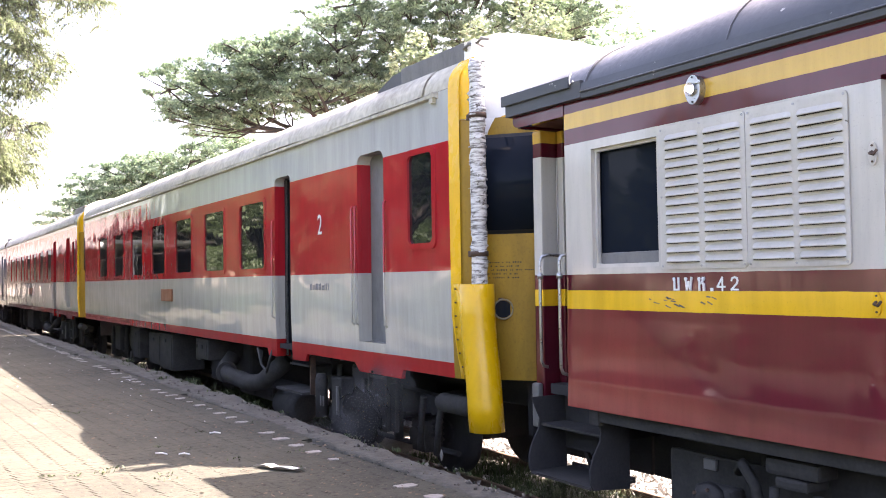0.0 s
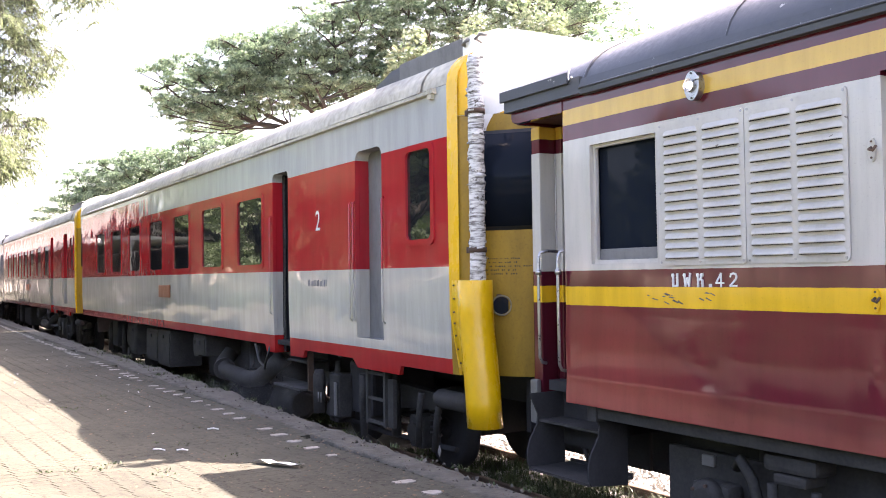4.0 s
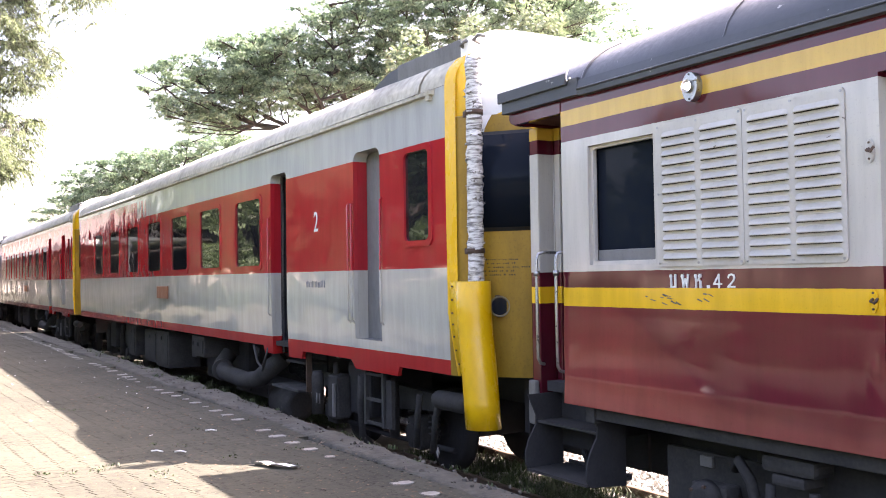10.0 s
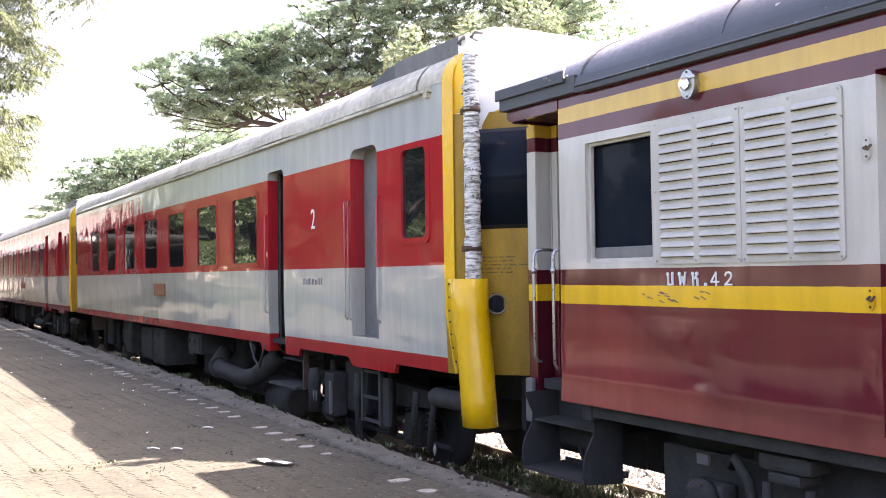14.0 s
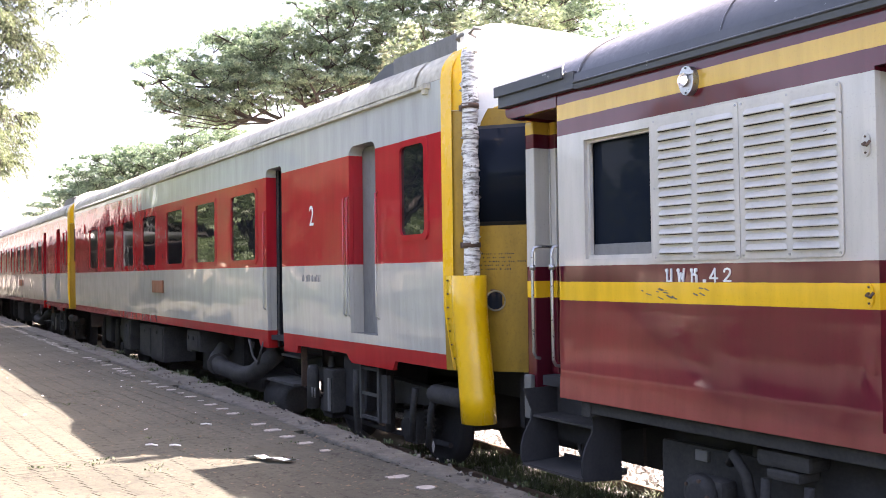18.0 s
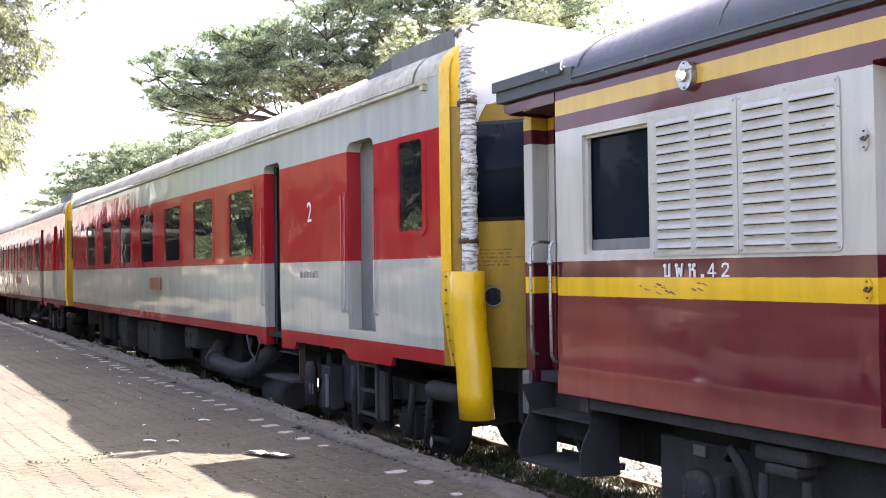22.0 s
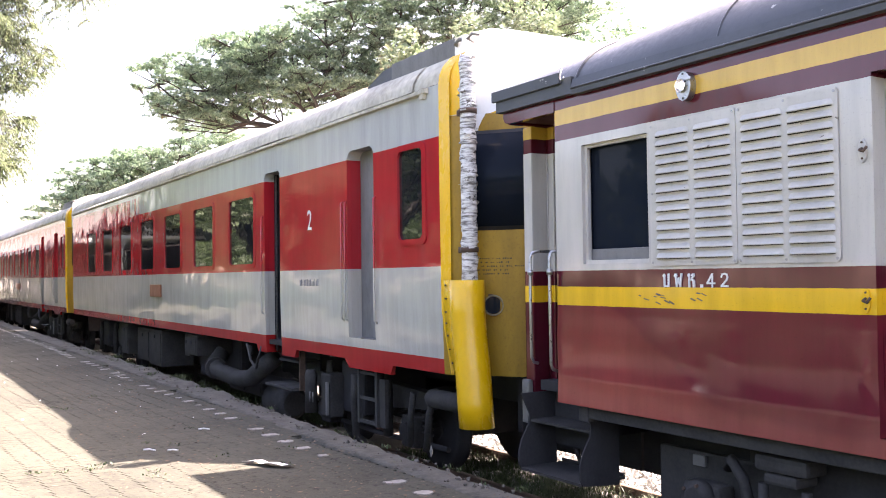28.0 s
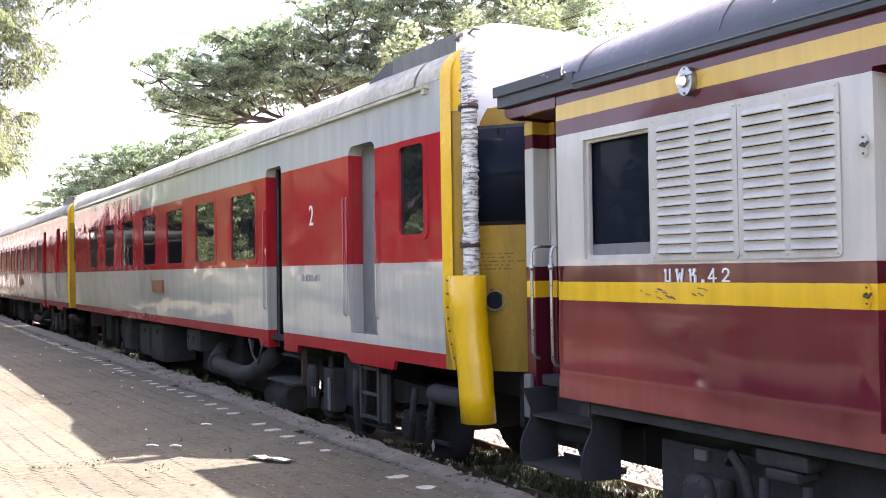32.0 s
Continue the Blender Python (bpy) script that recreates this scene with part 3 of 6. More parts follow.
PLAN = [(-6.47, 0.0), (-6.42, 0.004), (-6.37, 0.02), (-6.31, 0.06), (-6.25, 0.12), (-6.06, 0.28), (-5.86, 0.43), (-5.71, 0.6), (-5.645, 0.9), (-5.615, 1.15), (-5.61, 1.4)]
PLAN += [(x, 2.8 - y) for x, y in PLAN[-2::-1]]


def front_x(y):
    y = min(y, 2.8 - y)
    for (xa, ya), (xb, yb) in zip(PLAN, PLAN[1:]):
        if ya <= y <= yb:
            return xa + (xb - xa) * (y - ya) / (yb - ya)
    return PLAN[0][0]


M_TUBE = plain_paint("dull_brass_rim", (0.30, 0.26, 0.17), 0.5)


def cab_front(car, d):
    """The yellow bowed cab end: rounded corners, windscreen, white brow and roof box."""
    rows = []
    for z in (0.385, 0.6, 0.95, 1.5, 2.0, 2.60, 2.72):
        rows.append([(x + d - (0.020 if z > 2.7 else 0.0), y + (flare(0, z) * (1 - min(1, y / 0.35)) if y < 1.4 else 0), z) for x, y in PLAN])
    bm = bmesh.new()
    loft(bm, rows)
    part("cab_front", bm, M_YELLOW_SHADED, car, "yellow bowed cab front, darkened for the shade between the carriages")
    bm = bmesh.new()
    rows2 = []
    for k in range(13):
        s_ = min(1.0, k / 11)
        row = []
        for x, y in PLAN:
            side = min(y, 2.8 - y)
            t_ = 1 - side / 1.4
            top = 3.034 + 0.69 * math.sqrt(max(0, 1 - t_ ** 2.4))
            z = 2.72 + (top - 2.72) * s_
            back = (0.27 + 0.83 * (1 - t_ ** 2)) * max(0.0, (s_ - 0.48) / 0.52) ** 1.2
            if side < 0.15:
                # the corners bend inwards with the roof shoulder before the brow rises
                a = 0.467 * min(1.0, max(0.0, (k - 4) / 4))
                z = 2.72 + 0.314 * k / 4 if k < 4 else 3.034 + 0.57 * math.sin(a)
                back = 0.0
                side += (0.15 - side) * (1 - math.cos(a)) / 0.107
                if k > 8:
                    z += (3.458 - z) * min(1, (k - 8) / 3)
            back = min(back, max(0.0, x - 0.019 + 6.30 + 0.5 * (side - 0.15)))
            reach = x - 0.12 if abs(t_) > 0.893 else min(-6.94, x - 0.3)
            row.append(((x - 0.019 - back if k < 12 else reach) + d, side if y < 1.4 else 2.8 - side, z))
        rows2.append(row)
    loft(bm, rows2)
    part("cab_brow", bm, M_DOME, car, "white cab brow above the windscreen")
    bm = bmesh.new()
    loft(bm, [[(x + 0.005, y - 0.005, z + 0.003) for x, y, z in row[:5]] for row in rows2[:9]])
    part("corner_panel", bm, M_YELLOW, car, "yellow rounded corner up to the roof")
    bm = bmesh.new()
    sec = roof_points(3.034, 0.58, 22, out=0.0)
    loft(bm, [[(x + d, y, z) for y, z in sec] for x in (-7.0, -6.85, -6.70, -6.46)])
    part("cab_roof", bm, M_RAILROOF, car)
    # yellow pillar edge that follows the corner up to the roof shoulder
    bm = bmesh.new()
    pts = [(-0.012 + flare(0, z), z) for z in (0.39, 0.55, 0.95, 2.0, 3.0)] + [(y - 0.012, z + 0.006) for y, z in roof_points(3.03, 0.57, 22)[1:5]]
    inner = [(-6.475 + d + (0.16 * min(1, max(0, (1.0 - z)) / 0.7)), y, z) for y, z in pts]
    outer = [(-6.34 + d, y + 0.03, z) for y, z in pts]
    loft(bm, [inner, outer])
    part("corner_strip", bm, M_YELLOW, car)
    # windscreen and its rubber seal follow the bow
    ys = [0.14, 0.2, 0.3, 0.45, 0.62, 0.9, 1.15, 1.4, 1.65, 1.9, 2.18, 2.35, 2.5, 2.6, 2.66]
    def sheet(y0, y1, z0, z1, proud):
        b_ = bmesh.new()
        yy = [y0] + [y for y in ys if y0 < y < y1] + [y1]
        loft(b_, [[(front_x(y) + proud + d, y, z) for y in yy] for z in (z0, z1)])
        loft(b_, [[(front_x(y) + proud - 0.03 + d, y, z1) for y in yy], [(front_x(y) + proud + d, y, z1) for y in yy]])
        loft(b_, [[(front_x(y) + proud - 0.03 + d, y, z0) for y in yy], [(front_x(y) + proud + d, y, z0) for y in yy]])
        bmesh.ops.remove_doubles(b_, verts=b_.verts[:], dist=0.0005)
        return b_
    part("screen_seal", sheet(0.12, 2.68, 1.675, 2.565, 0.010), M_RUBBER, car)
    part("windscreen", sheet(0.15, 2.65, 1.71, 2.535, 0.016), M_GLASS_DARK, car, "dark cab windscreen")
    # the white paint sweeps down beside the screen, and the yellow rises in the middle
    bm = bmesh.new()
    loft(bm, [[(front_x(y0 + (y1 - y0) * q) + 0.004 + d - (0.02 if z > 2.7 else 0.0), y0 + (y1 - y0) * q, z) for q in (0, 0.33, 0.66, 1)] for z, y0, y1 in ((2.568, 0.13, 0.20), (2.60, 0.13, 0.205), (2.66, 0.13, 0.225), (2.72, 0.13, 0.255))])
    part("white_corner", bm, M_DOME, car)
    bm = bmesh.new()
    mid_ = len(PLAN) - 6
    loft(bm, [[(x + 0.005, y, z) for x, y, z in [rows2[0][5]] + rows2[0][6:mid_]], [(x + 0.005, y, z) for x, y, z in [rows2[1][6]] + rows2[1][6:mid_]]])
    part("brow_panel", bm, M_YELLOW, car)
    for x_, y_, z_ in ((-6.39, 0.14, 3.37), (-6.19, 0.15, 3.38)):
        part("brow_handle", tubed([(x_ - 0.02 + d, y_ + 0.06, z_), (x_ + d, y_ - 0.02, z_ + 0.02), (x_ + 0.05 + d, y_ - 0.01, z_ + 0.05), (x_ + 0.07 + d, y_ + 0.06, z_ + 0.05)], 0.019, 6), M_GREYBOX, car)
    # headlamp tube
    bm = tubed([(-6.19 + d, 0.335, 1.01), (-6.035 + d, 0.262, 1.01)], 0.082, 20, cap=False)
    ring = [Vector((-6.03 + d, 0.259, 1.01)) + Vector((0.426, 0.905, 0)) * 0.086 * math.cos(q * math.pi / 12) + Vector((0, 0, 1)) * 0.086 * math.sin(q * math.pi / 12) for q in range(25)]
    tube(bm, ring, 0.008, 8)
    lamp_ = part("lamp_tube", bm, M_TUBE, car, "pale rim of the empty lamp tube")
    part("lamp_lens", tubed([(-6.16 + d, 0.32, 1.01), (-6.036 + d, 0.262, 1.01)], 0.076, 20), M_GLASS_DARK, lamp_)
    part("tube_bracket", boxed(-6.12 + d, -6.06 + d, 0.25, 0.31, 1.086, 1.108, bevel=0.004), M_RUSTY, lamp_)
    # small stencilled lines, too small to read
    rt = random.Random(15)
    for k, (ya, yb) in enumerate(((0.17, 0.38), (0.18, 0.37), (0.21, 0.45), (0.17, 0.36), (0.17, 0.36))):
        for ya_, yb_ in ((ya, yb), (0.46, 0.60)):
            if k == 2 and ya_ > 0.4:
                continue
            bm = bmesh.new()
            y = ya_
            while y < yb_:
                w, h = rt.uniform(0.004, 0.009), rt.uniform(0.008, 0.013)
                z = 1.418 - 0.034 * k
                bm.faces.new([bm.verts.new((front_x(p) + 0.003 + d, p, q)) for p, q in ((y, z), (y + w, z), (y + w, z + h), (y, z + h))])
                y += w + rt.choice((0.004, 0.005, 0.006, 0.018))
            part("stencil_line", bm, M_RUBBER, car)
    # roof box over the cab with a sloping dark intake
    part("roof_box", boxed(-7.66 + d, -6.43 + d, 0.15, 2.65, 3.05, 3.466, bevel=0.010), M_GREYBOX, car, "grey sheet-metal roof box")
    part("roof_intake", prismed([(-8.25 + d, 3.32), (-7.664 + d, 3.24), (-7.664 + d, 3.445), (-7.86 + d, 3.435)], "y", 0.16, 2.64), M_VANROOF, car)
    # beam and coupler under the front
    part("buffer_beam", boxed(-6.02 + d, -5.95 + d, 0.5, 2.3, -0.12, 0.385, bevel=0.01), M_FRAME, car)
    part("coupler", boxed(-5.94 + d, -5.5 + d, 1.25, 1.55, -0.1, 0.12, bevel=0.03), M_FRAME, car)
    part("brake_hose", tubed([(-5.95 + d, 0.9, 0.1), (-5.8 + d, 0.9, -0.1), (-5.7 + d, 0.95, -0.4), (-5.6 + d, 1.0, -0.2)], 0.025, 8), M_RUBBER, car)


rail1, d1 = railcar(-6.47, "red, white and grey railcar with a yellow cab end")
cab_front(rail1, d1)
rail2, d2 = railcar(-26.15, "red, white and grey railcar coupled behind, weathered")
cab_front(rail2, d2)
rail3, d3 = railcar(-44.9, "grey coach with a pale stripe at the rear of the train", M_COACH)
part("end_wall", boxed(-44.92, -44.87, 0.06, 2.74, 0.385, 3.4), M_COACH, rail3)

# exhaust pipe in flaky white lagging, in a yellow guard, on the near cab corner
M_LAG, nt_, ns_, b_ = nodes_of("flaky_white_lagging")
band_ = add_noise(nt_, 9.0, 6, 0.7, stretch=(0.7, 0.7, 5.0))
patch_ = add_noise(nt_, 14.0, 4, 0.6, stretch=(1, 1, 1.6))
col_ = ramp(nt_, band_, [(0.40, (0.16, 0.145, 0.13)), (0.54, (0.74, 0.73, 0.70))])
col_ = mixed(nt_, 1.0, col_, ramp(nt_, patch_, [(0.34, (0.20, 0.17, 0.14)), (0.40, (1.0, 1.0, 1.0))]), "MULTIPLY")
nt_.links.new(col_, b_.inputs["Base Color"])
b_.inputs["Roughness"].default_value = 0.9
bumped(nt_, b_, band_, 1.0, 0.015)
EX, EY = -6.10, 0.06
exh_pts = [(EX + 0.006 * math.sin(k * 1.7), EY + 0.004 * math.cos(k * 2.3), 1.05 + 0.0722 * k) for k in range(31)]
exh = part("exhaust_pipe", tubed(exh_pts, [0.071 + 0.0035 * math.sin(k * 2.9) for k in range(31)], 20), M_LAG, rail1, "exhaust pipe in flaking white lagging")
rr = random.Random(8)
for k in range(70):
    z, a = rr.uniform(1.4, 3.2), rr.uniform(0, 6.28)
    w = rr.uniform(0.15, 0.5)
    h = rr.uniform(0.006, 0.022)
    lift = rr.uniform(0.004, 0.016)
    bm = bmesh.new()
    loft(bm, [[(EX + r_ * math.cos(a + w * q), EY + r_ * math.sin(a + w * q), z + dz) for q in (-1, -0.4, 0.3, 1)] for r_, dz in ((0.0745, h), (0.078 + lift, 0), (0.0745, -h))])
    part("lagging_flake", bm, M_LAG, exh)
for z in (1.50, 2.72):
    part("pipe_clamp", tubed([(EX, EY, z - 0.022), (EX, EY, z + 0.022)], 0.082, 20), M_RUSTY, exh, "dark pipe clamp")
    part("clamp_lug", boxed(EX - 0.14, EX - 0.07, EY - 0.03, EY + 0.02, z - 0.025, z + 0.03, bevel=0.006), M_RUSTY, exh)
bm = bmesh.new()
rows = []
for cx, cy, z, f in ((-6.105, 0.03, 1.235, 0.305), (-6.095, 0.03, 0.95, 0.31), (-6.065, 0.025, 0.75, 0.32), (-6.025, 0.02, 0.55, 0.31), (-5.99, 0.012, 0.39, 0.26), (-5.96, 0.005, 0.2, 0.165), (-5.93, 0.0, -0.02, 0.155)):
    arc = [(cx + 0.148 * math.cos(a), cy + 0.148 * math.sin(a), z) for a in [radians(75 - 11 * k) for k in range(24)]]
    wall_y = -0.016 + flare(0, z) if z > 0.385 else cy
    rows.append(arc + [(cx - 0.152, (cy + wall_y) / 2, z), (cx - f, wall_y, z)])
loft(bm, rows)
guard = part("exhaust_guard", bm, M_YELLOW, rail1, "yellow sheet-metal exhaust guard")
sol = guard.modifiers.new("thick", "SOLIDIFY")
sol.thickness = 0.006
for k, (bx_, z) in enumerate(((-6.375, 1.19), (-6.375, 1.07), (-6.375, 0.95), (-6.37, 0.85), (-6.355, 0.74), (-6.33, 0.62), (-6.29, 0.50))):
    part("guard_bolt", tubed([(bx_, flare(0, z) - 0.005, z), (bx_, flare(0, z) - 0.03, z)], 0.008, 8), M_RUSTY, guard)

# ---- maroon van ----
van = thing("brake_van", (-1.5, 1.4, RAIL), "maroon and cream brake van with yellow stripes", "railway carriage")
VX0, VX1 = -4.82, 12.0
def dents(x, z):
    """Knocks in the side sheet: long creases and shallow hollows."""
    y = 0.0
    for cx, cz, rx, rz, turn, a in ((-3.62, 0.845, 0.07, 0.045, 0.45, -0.0028), (-3.35, 0.72, 0.35, 0.08, -0.5, 0.003), (-2.305, 0.72, 0.024, 0.10, 0.1, -0.010), (-2.47, 0.60, 0.08, 0.25, 0.1, 0.004), (-4.70, 0.70, 0.16, 0.07, 0.6, 0.003), (-2.95, 0.86, 0.5, 0.09, 0.05, 0.003)):
        dx, dz = x - cx, z - cz
        u, w = dx * math.cos(turn) + dz * math.sin(turn), -dx * math.sin(turn) + dz * math.cos(turn)
        y += a * math.exp(-(u / rx) ** 2 - (w / rz) ** 2)
    return y + noise.noise((x * 1.1, z * 1.3, 1)) * 0.004 - 0.05 * max(0.0, 0.52 - z) - 0.006 * math.sin(math.pi * max(0.0, min(1.0, (z - 0.52) / 0.46)))
bm = bmesh.new()
side_wall(bm, [VX0 + 0.02 * k for k in range(130)] + [VX1], [0.32 + 0.02 * k for k in range(40)] + [0.77 + 0.02 * k for k in range(9)] + [1.12 + 0.1 * k for k in range(15)] + [2.62], [(-4.515, -3.85, 1.348, 2.212), (-2.235, -1.3, 0.42, 2.3)], 0.05, dents, smooth=True)
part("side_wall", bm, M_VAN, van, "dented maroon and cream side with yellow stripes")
part("side_wall", boxed(VX0, VX1, 2.75, 2.8, 0.32, 2.62), M_VAN, van)
part("floor_pan", boxed(-5.36, VX1, 0.25, 2.74, 0.34, 0.42), M_FRAME, van)
# near-black sheets painted as the unlit space behind the window
part("interior", boxed(-4.75, -2.3, 0.55, 0.58, 0.43, 2.6), M_UNLIT, van, "near-black sheet for the unlit luggage space behind the window")
part("interior", boxed(-3.75, -3.72, 0.06, 0.54, 0.43, 2.6), M_UNLIT, van)
part("side_door", boxed(-2.30, -1.25, 0.12, 0.15, 0.40, 2.35), M_VAN, van, "set-back maroon luggage door")
part("door_jamb", boxed(-2.26, -2.236, 0.052, 0.118, 0.42, 2.3), M_VAN, van)
part("corner_post", boxed(-5.525, -5.41, 0.225, 0.50, 0.25, 2.5, bevel=0.014), M_VANEND, van, "rounded corner post of the open vestibule")
part("door_post", boxed(-5.408, -5.325, 0.385, 0.50, 0.25, 2.5, bevel=0.010), M_VANEND, van)
part("post_moulding", tubed([(-5.395, 0.378, 0.4), (-5.395, 0.378, 2.48)], 0.007, 6), M_VANEND, van)
# vestibule shade, drawn as a near-black sheet
part("vestibule_shade", boxed(-5.32, VX0 - 0.002, 0.50, 0.53, 0.25, 2.6), M_UNLIT, van, "near-black sheet for the shade inside the vestibule")
part("end_wall", boxed(-5.525, -5.48, 0.505, 2.50, 0.25, 2.7), M_VANEND, van)
# added out of sight to keep sun through the gap off the platform
part("gangway_light_block", boxed(-5.635, -5.53, 0.62, 2.18, 0.40, 3.0, bevel=0.01), M_RUBBER, van, "unseen black box that blocks sunlight between the carriages")
part("corner_return", boxed(VX0, VX0 + 0.03, 0.052, 0.498, 0.32, 2.62), M_VANEND, van)
# roof, turned down at the end
bm = bmesh.new()
def van_rise(x):
    return 0.46 + 0.20 * min(1, max(0, (x + 5.5) / 2.2)) ** 0.8
secs = []
for k in range(50):
    x = -5.5 + 0.08 * k if k < 45 else -1.9 + 3.0 * (k - 45)
    secs.append([(x, y, z + noise.noise((x * 2, y * 2, 7)) * 0.006) for y, z in roof_points(2.62, van_rise(x), 24, out=0.05)])
loft(bm, secs)
part("roof", bm, M_VANROOF, van, "dark blue-grey curved roof with peeling paint")
bm = bmesh.new()
prism(bm, [(-0.06, 2.595), (-0.06, 2.72), (-0.03, 2.72), (0.0, 2.70), (0.0, 2.595)], "x", -5.5, -4.55)
part("roof_fascia", bm, M_VANROOF, van)
part("roof_fascia", boxed(-5.53, -4.66, -0.085, -0.062, 2.682, 2.768, bevel=0.006), M_VANROOF, van)
part("end_fascia", boxed(-5.5, -5.46, 0.0, 2.8, 2.595, 2.76), M_VANROOF, van)
valance = [(-5.475, 2.592), (-5.475, 2.55), (-5.462, 2.525), (-5.435, 2.508), (-5.38, 2.502), (-4.8205, 2.502), (-4.8205, 2.592)]
part("valance", prismed(valance, "y", -0.006, 0.045), M_MAROON, van, "maroon valance over the open vestibule")
part("end_valance", boxed(-5.475, -5.44, 0.047, 2.75, 2.506, 2.592), M_MAROON, van)
part("soffit", boxed(-5.438, VX0, 0.047, 2.75, 2.53, 2.56), M_SOFFIT, van)
part("roof_edge", prismed([(-0.058, 2.585), (-0.062, 2.64), (-0.050, 2.70), (0.0, 2.70), (0.0, 2.585)], "x", -4.548, VX1), M_VANROOF, van, "turned-down dark roof edge")
part("roof_lip", tubed([(-4.548, -0.062, 2.632), (VX1, -0.062, 2.632)], 0.009, 8), M_VANROOF, van)
for xs_, r_ in ((-4.52, 0.012), (-3.2, 0.006), (-2.0, 0.006)):
    part("roof_seam", tubed([(xs_ - 0.12 * (y_ / 1.4) * (xs_ < -4), y_, z_ + 0.002) for y_, z_ in roof_points(2.62, van_rise(xs_) + 0.004, 24, out=0.05)[:14]], r_, 6), M_VANROOF, van)
part("lip_hook", tubed([(-4.645, -0.07, 2.79), (-4.645, -0.088, 2.73), (-4.625, -0.092, 2.695), (-4.60, -0.085, 2.72)], 0.006, 6), M_GREY, van)
# window with sash
win = part("window_frame", None or (lambda b: (ring_frame(b, round_rect(-4.53, -3.835, 1.333, 2.227, 0.02), round_rect(-4.49, -3.875, 1.375, 2.19, 0.015), 0.03, 0.06), b)[1])(bmesh.new()), M_LOUVRE, van)
part("window_pane", boxed(-4.51, -3.855, 0.085, 0.09, 1.44, 2.205), M_GLASS_DARK, van, "dark window glass")
part("sash", boxed(-4.50, -3.865, 0.064, 0.084, 1.36, 1.455, bevel=0.008), M_GREY, van, "grey dropped window sash")
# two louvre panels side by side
# black strips on the panel paint the shade under each louvre blade
M_SLOT_SHADE = surface("louvre_slot_shadow_gap", (0.01, 0.01, 0.01), (0.03, 0.03, 0.028), 0.9, 0, 5, 40, 0)
for pa, pb, cols in ((-3.82, -3.107, ((-3.765, -3.475), (-3.435, -3.14))), (-3.102, -2.425, ((-3.068, -2.777), (-2.743, -2.450)))):
    panel = part("louvre_panel", prismed(round_rect(pa, pb, 1.325, 2.262, 0.03), "y", -0.012, -0.003), M_LOUVRE, van, "cream louvred ventilation panel with chipped paint")
    for xa, xb in cols:
        for k in range(14):
            z = 2.168 - 0.0611 * k
            bm = bmesh.new()
            end = 0.012
            rows = []
            for x, f in ((xa, 0.0), (xa + end, 0.8), (xa + 0.03, 1.0), (xb - 0.03, 1.0), (xb - end, 0.8), (xb, 0.0)):
                rows.append([(x, -0.0125 - d_ * f, z + h * (0.5 + 0.5 * f)) for d_, h in ((0.0, 0.036), (0.008, 0.022), (0.019, 0.008), (0.026, 0.0), (0.021, -0.003))])
            loft(bm, rows)
            lv = part("louvre", bm, M_LOUVRE, panel)
            part("slot_shade", boxed(xa + 0.006, xb - 0.006, -0.0155, -0.0122, z - 0.006, z + 0.006), M_SLOT_SHADE, lv)
    for x, z in ((pa + 0.02, 2.24), (pb - 0.02, 2.24), (pa + 0.02, 1.345), (pb - 0.02, 1.345), (pa + 0.02, 1.8), ((pa + pb) / 2, 2.24), ((pa + pb) / 2, 1.345)):
        part("screw", tubed([(x, -0.011, z), (x, -0.016, z)], 0.008, 8), M_STEEL, panel)
# steps at the vestibule
SIDE = [(0.03, 0.33), (0.38, 0.33), (0.38, -0.30), (0.03, -0.27), (0.0, -0.22), (0.0, -0.12), (0.03, -0.03), (0.10, 0.08), (0.11, 0.16)]
for xa in (-5.33, -4.59):
    st = part("step_side", prismed([(y - 0.01, z) for y, z in SIDE], "x", xa, xa + 0.015), M_FRAME, van, "black steel step side plate")
part("tread", boxed(-5.315, -4.592, 0.0, 0.42, -0.27, -0.25), M_UNDER, van)
part("tread", boxed(-5.315, -4.592, 0.11, 0.36, 0.10, 0.12), M_UNDER, van)
part("riser", boxed(-5.315, -4.592, 0.36, 0.38, -0.10, 0.34), M_FRAME, van)
part("riser", boxed(-5.315, -4.592, 0.42, 0.44, -0.27, -0.225), M_FRAME, van)
part("sole_bar", boxed(-4.62, VX1, 0.045, 0.16, 0.225, 0.315, bevel=0.01), M_UNDER, van)
part("body_bracket", boxed(-4.63, -4.53, 0.03, 0.16, 0.20, 0.318, bevel=0.01), M_UNDER, van)
part("far_beam", boxed(-5.4, VX1, 2.45, 2.6, -0.72, 0.33), M_FRAME, van)
part("buffer_beam", boxed(-5.40, -5.35, 0.4, 2.4, -0.12, 0.34), M_FRAME, van)
part("corner_foot", boxed(-5.515, -5.42, 0.17, 0.222, 0.06, 0.42, bevel=0.02), M_GREYBOX, van, "grey lower corner of the vestibule")
# handrails with hooked tops
for x, zb in ((-5.085, 0.59), (-4.845, 0.55)):
    y = -0.05
    rail_ = part("handrail", tubed([(x, 0.16 if x < -5 else 0.02, 1.455), (x + 0.02, 0.02, 1.46), (x + 0.005, y + 0.015, 1.445), (x, y, 1.40), (x, y, 1.0), (x + 0.004, y, zb + 0.05), (x + 0.006, y + 0.02, zb + 0.01), (x + 0.006, y + 0.06, zb)], 0.0125, 10), M_STEEL, van, "bare steel grab rail")
    part("rail_collar", tubed([(x, y, 1.275), (x, y, 1.315)], 0.023, 10), M_STEEL, rail_)
